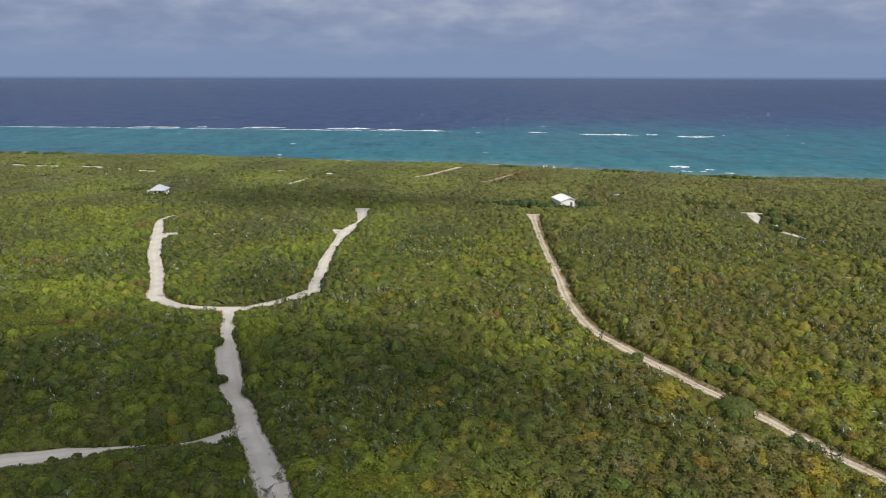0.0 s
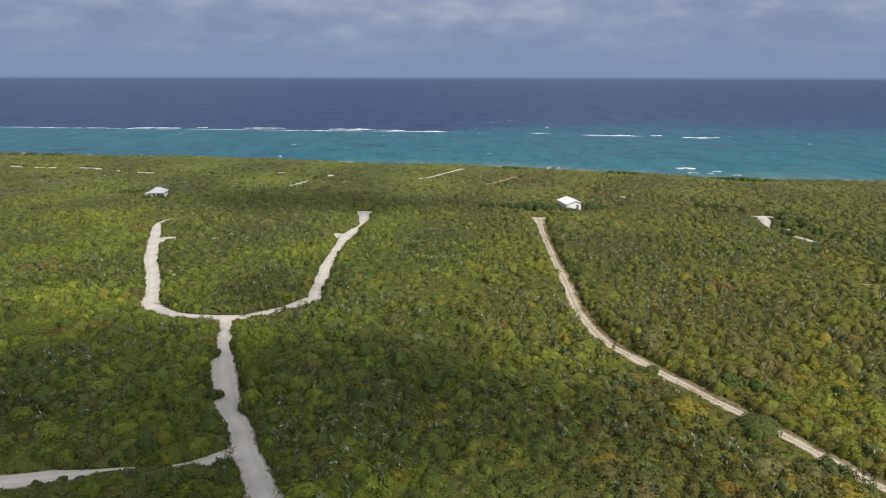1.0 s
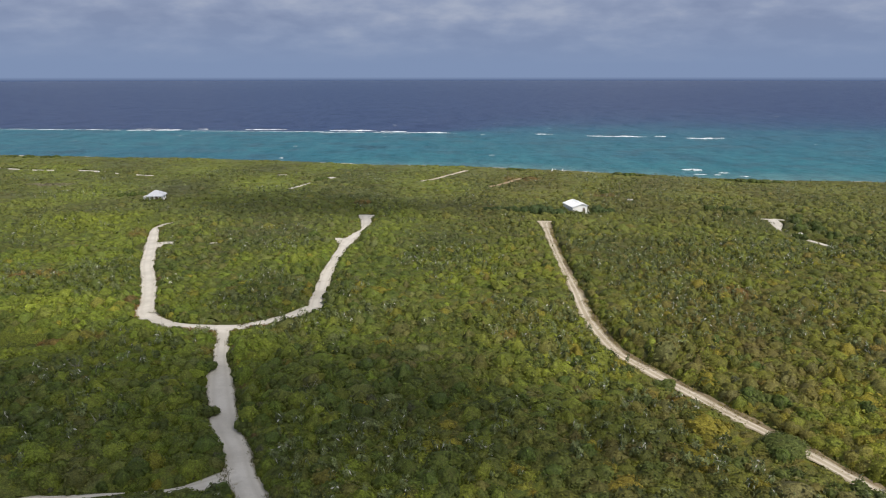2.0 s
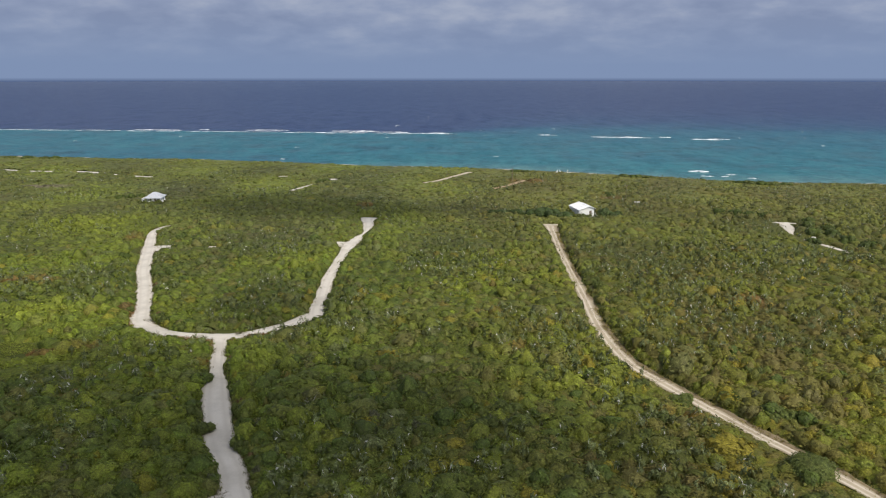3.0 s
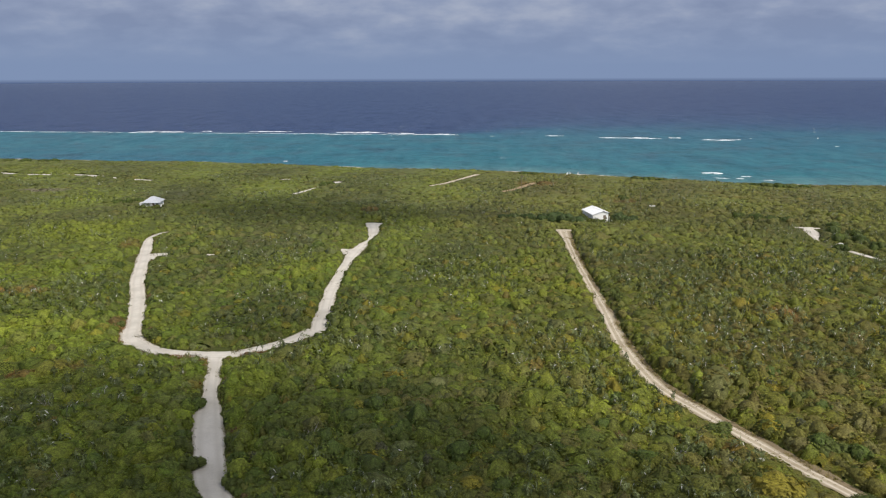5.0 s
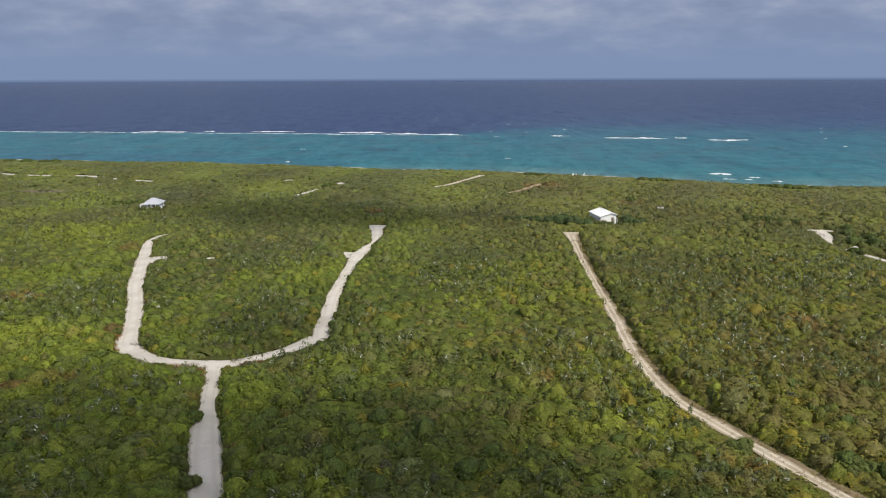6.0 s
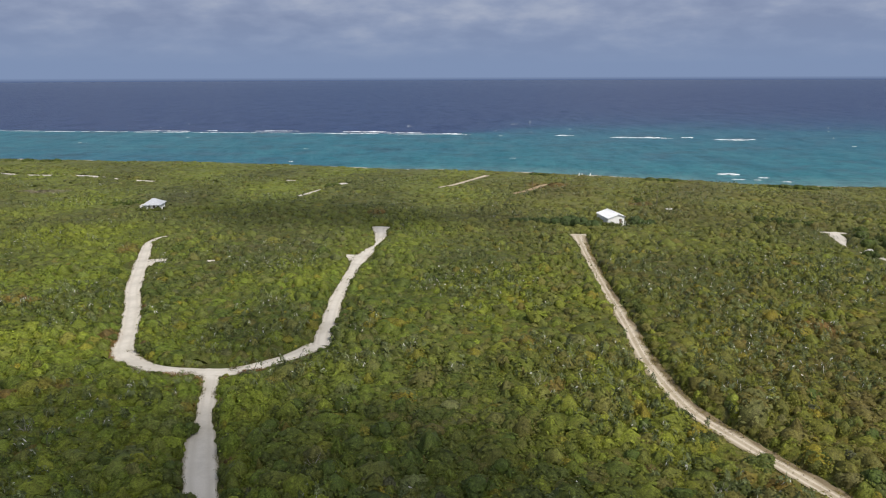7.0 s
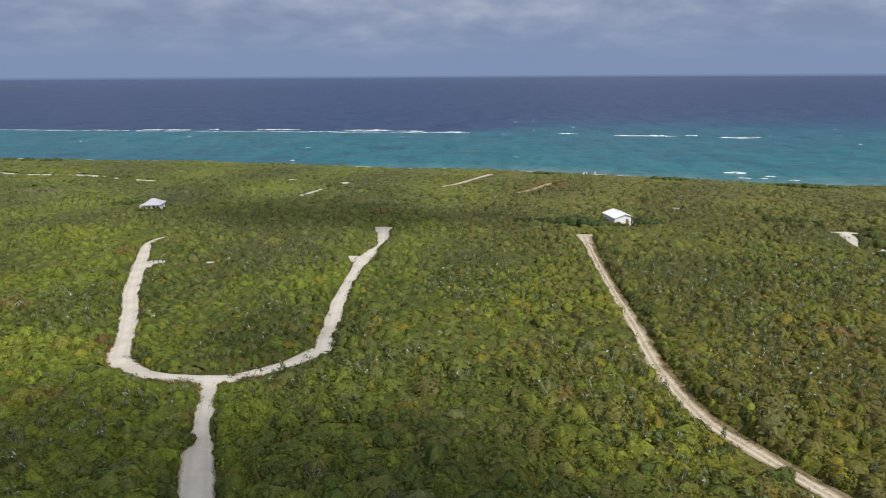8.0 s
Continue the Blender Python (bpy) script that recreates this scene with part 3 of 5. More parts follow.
def fill(name, label, x, y, size, tall, templates, seed, mat=LEAF, tint=None, sink=0.1):
    """One mesh of many plants: templates turned, scaled and set on the ground."""
    g = np.random.default_rng(seed)
    pick = g.integers(0, len(templates), len(x))
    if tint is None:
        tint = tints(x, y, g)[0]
    z = land_z(x, y)
    vs, fs, cs, base = [], [], [], 0
    for k, (tv, tf, light) in enumerate(templates):
        at = np.flatnonzero(pick == k)
        if not len(at):
            continue
        a = g.uniform(0, math.tau, len(at))
        ca, sa = np.cos(a)[:, None], np.sin(a)[:, None]
        sx, sy = size[at] * g.uniform(0.85, 1.15, len(at)), size[at] * g.uniform(0.85, 1.15, len(at))
        px, py = tv[None, :, 0] * sx[:, None], tv[None, :, 1] * sy[:, None]
        v = np.stack([px * ca - py * sa + x[at, None], px * sa + py * ca + y[at, None],
                      tv[None, :, 2] * tall[at, None] + z[at, None] - sink], -1)
        n = tv.shape[0]
        fs.append((tf[None] + (base + np.arange(len(at)) * n)[:, None, None]).reshape(-1, 4))
        vs.append(v.reshape(-1, 3))
        cs.append((tint[at, None] * light[None, :, None]).reshape(-1, 3))
        base += len(at) * n
    ob = mesh_object(name, np.vstack(vs), np.vstack(fs), mat, smooth=True, attributes=(("tint", np.vstack(cs)),))
    return tagged(ob, label, "shrubs", kind="stuff")


def lowered(x, y, tall, g):
    """Shrubs on the landward edge of a crossing road are low."""
    patchy = field(x, y, 15, 19)
    reach = np.maximum(np.hypot(x, y - 15), 1.0)
    wx, wy = x / reach, (y - 15) / reach
    for far_by in (1.5, 3.0, 4.5, 6.0, 8.0, 10.0, 12.0, 14.0):
        edge = clearance(x + wx * far_by, y + wy * far_by) < 0.3
        most = 0.22 + 0.9 * np.maximum(far_by - 1.5, 0) * 54 / reach
        vary = np.where(y > 330, g.uniform(0.6, 1.7, len(x)), g.uniform(0.8, 1.2, len(x)))
        tall = np.where(edge & ((y < 405) | (x > -120) | (patchy < 0.25)), np.minimum(tall, most * vary), tall)
    return tall


def undergrowth(x0, x1, y0, y1, step, seed, tall_mean):
    """The closed leaf cover below the crowns: a rough sheet that falls to the ground at roads and yards."""
    g = np.random.default_rng(seed)
    xs, ys = np.arange(x0, x1 + 0.01, step), np.arange(y0, y1 + 0.01, step)
    y, x = np.meshgrid(ys, xs, indexing="ij")
    shape = x.shape
    x, y = x.ravel() + g.uniform(-0.3, 0.3, x.size) * step, y.ravel()
    room = np.full(x.size, -1.0)
    live = (in_view(x, y, 8) | (y < 61)) & (y < coast(x) + 1.5)
    room[live] = clearance(x[live], y[live])
    tall = tall_mean * g.uniform(0.36, 0.72, x.size) * np.clip(0.42 + (coast(x) - y) / 140.0, 0.42, 1.0)
    some = np.flatnonzero(live)
    tall[some] = lowered(x[some], y[some], tall[some], g) * np.clip(room[some] / 1.6, 0, 1)
    z = land_z(x, y) + np.where(room > 0.15, tall, -0.3)
    faces = grid_faces(*shape)
    faces = faces[(room[faces] > -0.6).all(1)]
    used = np.unique(faces)
    back = np.zeros(x.size, int)
    back[used] = np.arange(len(used))
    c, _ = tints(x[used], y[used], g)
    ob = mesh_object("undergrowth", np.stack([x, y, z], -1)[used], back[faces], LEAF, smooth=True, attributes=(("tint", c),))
    tagged(ob, "closed low green undergrowth between the shrubs", "undergrowth", kind="stuff")


undergrowth(-80, 80, -50, 60, 1.7, 304, 2.2)
undergrowth(-112, 116, 60, 165, 0.85, 301, 2.2)
undergrowth(-220, 220, 165, 330, 1.3, 302, 2.1)
undergrowth(-365, 265, 330, 560, 2.2, 303, 1.9)


def shrub_zone(name, label, x0, x1, y0, y1, step, around, rings, seed, tall_mean, margin=4, leaves=0, leaf=0.1):
    g = np.random.default_rng(seed)
    x, y = scatter(x0, x1, y0, y1, step, seed)
    keep = (in_view(x, y, margin) | (y < 73)) & (y < coast(x) + 1.0)
    x, y = x[keep], y[keep]
    size = step * np.clip(g.lognormal(-0.07, 0.38, len(x)), 0.45, 2.1)
    room = clearance(x, y)
    size = np.minimum(size, np.maximum(room * 1.15 + 0.25, 0))
    keep = (room > 0.12) & (size > 0.3)
    x, y, size, room = x[keep], y[keep], size[keep], room[keep]
    tall = tall_mean * (0.92 + 0.14 * field(x, y, 30, 8)) * np.clip(g.normal(1.0, 0.17, len(x)), 0.55, 1.5)
    tall *= np.clip(size / step * 0.45 + 0.6, 0.6, 1.2) * np.clip(0.38 + room / 2.4, 0.38, 1.0)
    # wind keeps the shore scrub low, and the strip on the seaward road's near side is low
    to_sea = coast(x) - y
    tall *= np.clip(0.42 + to_sea / 140.0, 0.42, 1.0)
    tall = lowered(x, y, tall, g)
    templates = [shrub_template(around, rings, seed * 50 + i, leaves, leaf) for i in range(14)]
    return fill(name, label, x, y, size, np.maximum(tall, 0.2), templates, seed + 1)


MIXED = "dense mixed green and olive tropical shrubs"
shrub_zone("shrubland", MIXED, -110, 115, 73, 112, 1.8, 8, 4, 21, 2.2, leaves=180, leaf=0.09)
shrub_zone("shrubland", MIXED, -130, 130, 112, 165, 1.85, 7, 3, 26, 2.2, leaves=78, leaf=0.108)
shrub_zone("shrubland", MIXED, -170, 170, 165, 232, 1.8, 6, 3, 31, 2.1, leaves=27, leaf=0.13)
shrub_zone("shrubland", MIXED, -38, 38, -30, 73, 2.5, 7, 3, 61, 2.2, leaves=8, leaf=0.22)
for x0, x1, y0, y1 in ((-80, -38, -50, 73), (38, 80, -50, 73), (-38, 38, -50, -30)):
    shrub_zone("shrubland", MIXED, x0, x1, y0, y1, 2.8, 7, 3, int(71 + x0 / 10), 2.2, leaves=8, leaf=0.24)
shrub_zone("shrubland", "dense olive tropical scrub stretching to the coast", -240, 240, 232, 330, 1.95, 6, 3, 41, 2.0, leaves=10, leaf=0.17)
shrub_zone("shrubland", "low wind-shaped coastal scrub", -370, 270, 330, 580, 2.45, 5, 3, 51, 1.7, leaves=4, leaf=0.24)


# ---------------------------------------------------------------- mesh pieces


def box(bm, lo, hi, bevel=0.0):
    """Adds a box between two corners."""
    made = bmesh.ops.create_cube(bm, size=1.0)["verts"]
    for v in made:
        v.co = Vector([lo[i] + (v.co[i] + 0.5) * (hi[i] - lo[i]) for i in range(3)])
    if bevel:
        edges = {e for v in made for e in v.link_edges}
        bmesh.ops.bevel(bm, geom=list(edges), offset=bevel, segments=1, affect="EDGES")


def prism(bm, outline, lo, hi, axis="y"):
    """Adds an outline of two-dimensional points, carried from lo to hi along an axis."""
    def put(p, w):
        return {"y": (p[0], w, p[1]), "x": (w, p[0], p[1]), "z": (p[0], p[1], w)}[axis]
    a = [bm.verts.new(put(p, lo)) for p in outline]
    b = [bm.verts.new(put(p, hi)) for p in outline]
    bm.faces.new(a[::-1])
    bm.faces.new(b)
    for i in range(len(outline)):
        j = (i + 1) % len(outline)
        bm.faces.new((a[i], a[j], b[j], b[i]))


def stick(bm, a, b, r0, r1, sides=6):
    """Adds a tapered round bar from a to b."""
    a, b = Vector(a), Vector(b)
    q = (b - a).to_track_quat("Z", "Y").to_matrix()
    rings = []
    for p, r in ((a, r0), (b, r1)):
        rings.append([bm.verts.new(p + q @ Vector((r * math.cos(i * math.tau / sides), r * math.sin(i * math.tau / sides), 0))) for i in range(sides)])
    for i in range(sides):
        j = (i + 1) % sides
        bm.faces.new((rings[0][i], rings[0][j], rings[1][j], rings[1][i]))
    bm.faces.new(rings[0][::-1])
    bm.faces.new(rings[1])


def part(name, bm, mat, parent, label=""):
    bmesh.ops.recalc_face_normals(bm, faces=bm.faces)
    me = bpy.data.meshes.new(name)
    bm.to_mesh(me)
    bm.free()
    me.materials.append(mat)
    ob = new(name, me)
    ob.parent = parent
    if label:
        ob["label"] = label
    return ob


def thing(name, label, category, m, group=""):
    ob = new(name)
    ob.empty_display_size = 0.5
    ob.matrix_basis = m
    return tagged(ob, label, category, group)


def boxes(*pairs, bevel=0.0):
    bm = bmesh.new()
    for lo, hi in pairs:
        box(bm, lo, hi, bevel)
    return bm


# ---------------------------------------------------------------- houses


def window(parent, m, w, h):
    """A framed window standing in the local xz plane, facing -y."""
    pane = part("window", boxes(((-w / 2, -0.02, -h / 2), (w / 2, 0.03, h / 2))), DARK_GLASS, parent, "dark glass window in white frame")
    pane.matrix_basis = m
    t = 0.09
    part("frame", boxes(((-w / 2 - t, -0.06, h / 2), (w / 2 + t, 0.03, h / 2 + t)), ((-w / 2 - t, -0.06, -h / 2), (-w / 2, 0.03, h / 2)),
                        ((w / 2, -0.06, -h / 2), (w / 2 + t, 0.03, h / 2)), ((-0.03, -0.05, -h / 2), (0.03, 0.0, h / 2))), WHITE_PAINT, pane)
    part("sill", boxes(((-w / 2 - 0.14, -0.13, -h / 2 - t), (w / 2 + 0.14, 0.03, -h / 2))), CONCRETE, pane)


def gable_house():
    z0 = float(land_z(59.5, 304))
    house = thing("house", "white gable-roofed one-storey house in the scrub", "house", pose(56.8, 298.2, z0, 0, 0, 9.5))
    w, l, f, e, r = 6.2, 11.4, 0.35, 2.8, 4.1
    top = 0.64 * w
    slope = (r - e) / top
    high = r - slope * (w - top)
    part("foundation", boxes(((-0.1, -0.1, -0.5), (w + 0.1, l + 0.1, f))), CONCRETE, house)
    t = 0.2
    bm = boxes(((0, t, f), (t, l - t, e)))
    part("wall", bm, WHITE_PAINT, house)
    part("wall", boxes(((w - t, t, f), (w, l - t, high))), WHITE_PAINT, house)
    for a, b in ((0, t), (l - t, l)):
        bm = bmesh.new()
        prism(bm, [(0, f), (w, f), (w, high), (top, r - 0.05), (0, e)], a, b)
        part("wall", bm, WHITE_PAINT, house)
    for sgn in (-1, 1):
        bm = bmesh.new()
        x_e = -0.35 if sgn < 0 else w + 0.35
        z_e = r - slope * abs(x_e - top)
        prism(bm, [(x_e, z_e + 0.02), (top, r + 0.02), (top, r + 0.12), (x_e, z_e + 0.12)], -0.5, l + 0.5)
        roof = part("roof", bm, WHITE_ROOF, house, "white ribbed metal roof slope")
        for i in range(26):
            y = -0.45 + i * (l + 0.9) / 25
            bm = bmesh.new()
            prism(bm, [(x_e, z_e + 0.124), (top, r + 0.124), (top, r + 0.17), (x_e, z_e + 0.17)], y - 0.025, y + 0.025)
            part("seam", bm, WHITE_ROOF, roof)
        part("fascia", boxes(((min(x_e, x_e + sgn * 0.04), -0.5, z_e - 0.14), (max(x_e, x_e + sgn * 0.04), l + 0.5, z_e + 0.10))),
             TIMBER if sgn > 0 else WHITE_PAINT, house, "brown timber eave board" if sgn > 0 else "")
    part("ridge_cap", boxes(((top - 0.14, -0.5, r + 0.11), (top + 0.14, l + 0.5, r + 0.20))), WHITE_ROOF, house)
    # gable end: door, steps, small entrance porch
    door = part("door", boxes(((4.15, -0.05, f), (5.15, 0.0, f + 2.1)), bevel=0.01), TIMBER, house, "dark timber door")
    part("handle", boxes(((4.25, -0.11, f + 1.0), (4.31, -0.05, f + 1.15))), WHITE_ROOF, door)
    for i in range(3):
        part("step", boxes(((3.9, -0.35 - 0.3 * i - 0.1, -0.4), (5.4, -0.1 - 0.3 * i, f - 0.17 * i - 0.02))), CONCRETE, house)
    for x in (3.7, 5.6, 6.2):
        bm = bmesh.new()
        stick(bm, (x, -1.3, -0.4), (x, -1.3, 1.5 if x < 6 else 2.2), 0.08, 0.08)
        part("post", bm, WHITE_PAINT, house)
    for y in (2.0, 4.6, 7.2, 9.8):
        for k in (-1, 1):
            leaf = part("shutter", boxes(((-0.05, y + k * 0.39 - 0.36, 1.4), (-0.002, y + k * 0.39 + 0.36, 2.7)), bevel=0.008), SHUTTER, house, "closed pale louvred shutter")
            for i in range(7):
                part("slat", boxes(((-0.075, y + k * 0.39 - 0.3, 1.48 + i * 0.17), (-0.054, y + k * 0.39 + 0.3, 1.58 + i * 0.17))), WHITE_PAINT, leaf)
    for y in (3.0, 8.5):
        window(house, pose(w, y, 2.05, 0, 0, 90), 1.3, 1.2)
    for y in (0.4, 3.3, 5.9, 8.5, 11.2):
        bm = bmesh.new()
        stick(bm, (-0.25, y, -0.5), (-0.25, y, e - 0.05), 0.07, 0.07)
        part("post", bm, WHITE_PAINT, house)


gable_house()


def hip_house():
    z0 = float(land_z(-127, 334))
    house = thing("house", "small pale house with grey hip roof and verandah", "house", pose(-129.6, 332.0, z0 - 0.4, 0, 0, 6))
    w, l, f, e, r = 6.4, 6.6, 0.45, 2.55, 4.7
    part("foundation", boxes(((-0.3, -2.0, -0.6), (w + 0.3, l + 0.2, f))), CONCRETE, house)
    t = 0.2
    for lo, hi in (((0, 0, f), (w, t, e)), ((0, l - t, f), (w, l, e)), ((0, t, f), (t, l - t, e)), ((w - t, t, f), (w, l - t, e))):
        part("wall", boxes((lo, hi)), WHITE_PAINT, house)
    o = 0.6
    zb = e - 0.02
    c = [(-o, -2.2, zb), (w + o, -2.2, zb), (w + o, l + o, zb), (-o, l + o, zb)]
    ridge = [(w / 2 - 0.6, l / 2 - 0.8, r), (w / 2 + 0.6, l / 2 - 0.8, r)]
    faces = [(c[0], c[1], ridge[1], ridge[0]), (c[1], c[2], ridge[1]), (c[2], c[3], ridge[0], ridge[1]), (c[3], c[0], ridge[0])]
    for face in faces:
        bm = bmesh.new()
        lower = [bm.verts.new(p) for p in face]
        upper = [bm.verts.new((p[0], p[1], p[2] + 0.12)) for p in face]
        bm.faces.new(lower[::-1])
        bm.faces.new(upper)
        for i in range(len(face)):
            j = (i + 1) % len(face)
            bm.faces.new((lower[i], lower[j], upper[j], upper[i]))
        part("roof", bm, GREY_ROOF, house, "pale grey hip roof slope")
    for x in (0.1, 1.7, 3.3, 4.9, 6.5):
        bm = bmesh.new()
        stick(bm, (x, -1.8, f), (x, -1.8, e), 0.1, 0.1)
        part("post", bm, WHITE_PAINT, house)
    part("parapet", boxes(((-0.2, -1.95, f), (4.4, -1.8, f + 0.85)), bevel=0.02), WHITE_PAINT, house, "low white verandah wall")
    door = part("door", boxes(((3.3, -0.05, f), (4.3, 0.0, f + 2.0)), bevel=0.01), TIMBER, house, "dark timber door")
    part("handle", boxes(((3.4, -0.1, f + 1.0), (3.46, -0.05, f + 1.14))), WHITE_ROOF, door)
    window(house, pose(1.6, 0, 1.45), 1.3, 1.0)
    window(house, pose(5.4, 0, 1.45), 1.2, 1.0)
    window(house, pose(w, 3.6, 1.45, 0, 0, 90), 1.3, 1.0)
    # flat-roofed side room
    part("annex_wall", boxes(((-2.1, 0.4, -0.4), (-0.32, 4.0, 2.0)), bevel=0.02), WHITE_PAINT, house, "white flat-roofed side room")
    part("annex_roof", boxes(((-2.3, 0.2, 2.004), (-0.64, 4.2, 2.14)), bevel=0.02), CONCRETE, house)
    window(house, pose(-1.2, 0.4, 1.2), 0.8, 0.8)


hip_house()

# ---------------------------------------------------------------- trees and single shrubs


def leaf_mesh(name, verts, faces, light, tint, mat=LEAF):
    me = bpy.data.meshes.new(name)
    me.from_pydata(np.asarray(verts).tolist(), [], np.asarray(faces).tolist())
    rgba = np.ones((len(verts), 4), np.float32)
    rgba[:, :3] = light[:, None] * tint
    me.attributes.new("tint", "FLOAT_COLOR", "POINT").data.foreach_set("color", rgba.ravel())
    me.materials.append(mat)
    me.polygons.foreach_set("use_smooth", np.ones(len(me.polygons), bool))
    return me


def trunk_mesh(seed, spread, tall, count, thick):
    g = np.random.default_rng(seed)
    bm = bmesh.new()
    for i in range(count):
        a = i * math.tau / count + g.uniform(-0.4, 0.4)
        foot = Vector((0.1 * math.cos(a), 0.1 * math.sin(a), -0.15))
        knee = Vector((spread * 0.3 * math.cos(a), spread * 0.3 * math.sin(a), tall * 0.4))
        tip = Vector((spread * 0.7 * math.cos(a + 0.3), spread * 0.7 * math.sin(a + 0.3), tall * g.uniform(0.7, 0.9)))
        stick(bm, foot, knee, thick, thick * 0.65, 5)
        stick(bm, knee, tip, thick * 0.65, thick * 0.25, 5)
    me = bpy.data.meshes.new("branching_trunk")
    bm.to_mesh(me)
    bm.free()
    me.materials.append(BARK)
    return me


def crown_arrays(seed, radius, tall, clumps, leaves, leaf):
    """A crown of several leafy clumps heaped on one another."""
    g = np.random.default_rng(seed)
    vs, fs, ls, base = [], [], [], 0
    for i in range(clumps):
        a, d = g.uniform(0, math.tau), math.sqrt((i + 0.3) / clumps) * radius * 0.68
        s = radius * g.uniform(0.36, 0.56) if i else radius * 0.6
        h = tall * (1 - 0.45 * (d / radius) ** 2) * g.uniform(0.85, 1.05)
        v, f, light = shrub_template(8, 4, seed * 31 + i, leaves, leaf / s)
        v = v * (s, s, h * 0.62) + (d * math.cos(a), d * math.sin(a), h * 0.38)
        vs.append(v)
        fs.append(f + base)
        ls.append(light * g.uniform(0.85, 1.15))
        base += len(v)
    return np.vstack(vs), np.vstack(fs), np.concatenate(ls)


SHRUB_KINDS = [
    ("rounded bright green leafy shrub beside the road", (0.150, 0.195, 0.028), 1.35, 2.0),
    ("olive green dense shrub beside the sand road", (0.110, 0.130, 0.030), 1.6, 2.2),
    ("dark green broad-leaved shrub at the road edge", (0.090, 0.125, 0.022), 1.7, 2.3),
    ("yellow-green low shrub at the road edge", (0.190, 0.192, 0.026), 1.3, 1.5),
    ("brownish half-dry shrub at the road edge", (0.165, 0.120, 0.048), 1.1, 1.4),
    ("grey-green twiggy shrub beside the track", (0.120, 0.125, 0.065), 1.2, 1.7)]


def roadside_shrubs():
    originals = []
    for k, (label, tint, rad, tall) in enumerate(SHRUB_KINDS):
        v, f, light = crown_arrays(300 + k, rad, tall, 5, 70, 0.13)
        g = np.random.default_rng(k)
        ob = thing("shrub", label, "shrub", pose(0, 0, -60), "roadside shrubs")
        new("crown", leaf_mesh("crown", v, f, light, np.array(tint) * g.uniform(0.94, 1.06, 3))).parent = ob
        new("branching_trunk", trunk_mesh(k, rad, tall, 6, 0.05)).parent = ob
        originals.append(ob)
    g = np.random.default_rng(77)
    used = set()
    for name in ("road_main", "road_side", "road_cross", "road_verge", "road_west", "road_east"):
        line, half, side, _, _ = ROADS[name]
        gap = 0.0
        for i in range(1, len(line)):
            gap -= np.linalg.norm(line[i] - line[i - 1])
            if gap > 0 or not 77 < line[i, 1] < 200:
                continue
            gap = g.uniform(2.2, 4.4)
            for sgn in (-1, 1):
                if name == "road_verge" and sgn < 0:
                    off = half[i] + 2.6
                else:
                    off = half[i] + g.uniform(0.5, 1.5)
                p = line[i] + side[i] * sgn * off
                near = clearance(p[None, 0], p[None, 1])[0]
                if near < 0.55 or g.random() < 0.15:
                    continue
                k = int(g.choice(len(originals), p=[0.2, 0.26, 0.2, 0.12, 0.12, 0.10]))
                s = g.uniform(0.65, 1.15) * min(1.0, 0.55 + near * 0.35)
                flat = s * g.uniform(0.8, 1.1)
                for far_by, most in ((1.5, 0.35), (3.0, 0.55)):
                    if clearance(p[None, 0], p[None, 1] + far_by)[0] < 0:
                        flat = min(flat, most)
                m = pose(p[0], p[1], float(land_z(p[0], p[1])) - 0.02, 0, 0, g.uniform(0, 360)) @ Matrix.Diagonal((s, s, flat, 1))
                if k in used:
                    ob = copy_thing(originals[k], pose(0, 0, 0))
                else:
                    ob = originals[k]
                    used.add(k)
                ob.matrix_basis = m
    for px, py, s, k in ((-42.4, 136.4, 1.05, 2), (-37.0, 116.8, 1.2, 1), (-29.8, 111.8, 1.0, 1), (-20.6, 99.0, 0.9, 1), (-30.6, 101.9, 0.9, 2), (-48.6, 156.2, 0.8, 4), (-28.6, 93.2, 0.9, 2),
                         (-52.4, 89.0, 0.6, 1), (-49.4, 89.8, 0.65, 1), (-26.6, 181.6, 0.9, 2), (-56.5, 158.2, 0.8, 1), (-66.2, 163.6, 0.9, 4)):
        ob = copy_thing(originals[k], pose(0, 0, 0))
        ob.matrix_basis = pose(px, py, float(land_z(px, py)) - 0.02, 0, 0, g.uniform(0, 360)) @ Matrix.Diagonal((s, s, s * 0.8, 1))
    # broad crowns that stand out of the scrub near the camera's way
    x, y = scatter(-62, 72, 80, 150, 7.3, 78)
    keep = in_view(x, y, -4) & (clearance(x, y) > 2.6)
    for px, py in zip(x[keep], y[keep]):
        k = int(g.choice(len(originals), p=[0.3, 0.3, 0.2, 0.1, 0.02, 0.08] if px < 20 else [0.06, 0.36, 0.24, 0.12, 0.16, 0.06]))
        s = g.uniform(1.15, 1.75)
        ob = copy_thing(originals[k], pose(0, 0, 0))
        ob.matrix_basis = pose(px, py, float(land_z(px, py)) - 0.02, 0, 0, g.uniform(0, 360)) @ Matrix.Diagonal((s, s, g.uniform(1.1, 1.35), 1))
        tagged(ob, SCRUB_LABELS[k], group="broad shrubs in the scrub")


SCRUB_LABELS = ["broad bright green shrub standing in dense scrub", "broad olive green shrub standing in dense scrub", "broad dark green shrub standing in dense scrub",
                "broad yellow-green shrub standing in dense scrub", "broad brownish shrub standing in dense scrub", "broad grey-green twiggy shrub in dense scrub"]
roadside_shrubs()


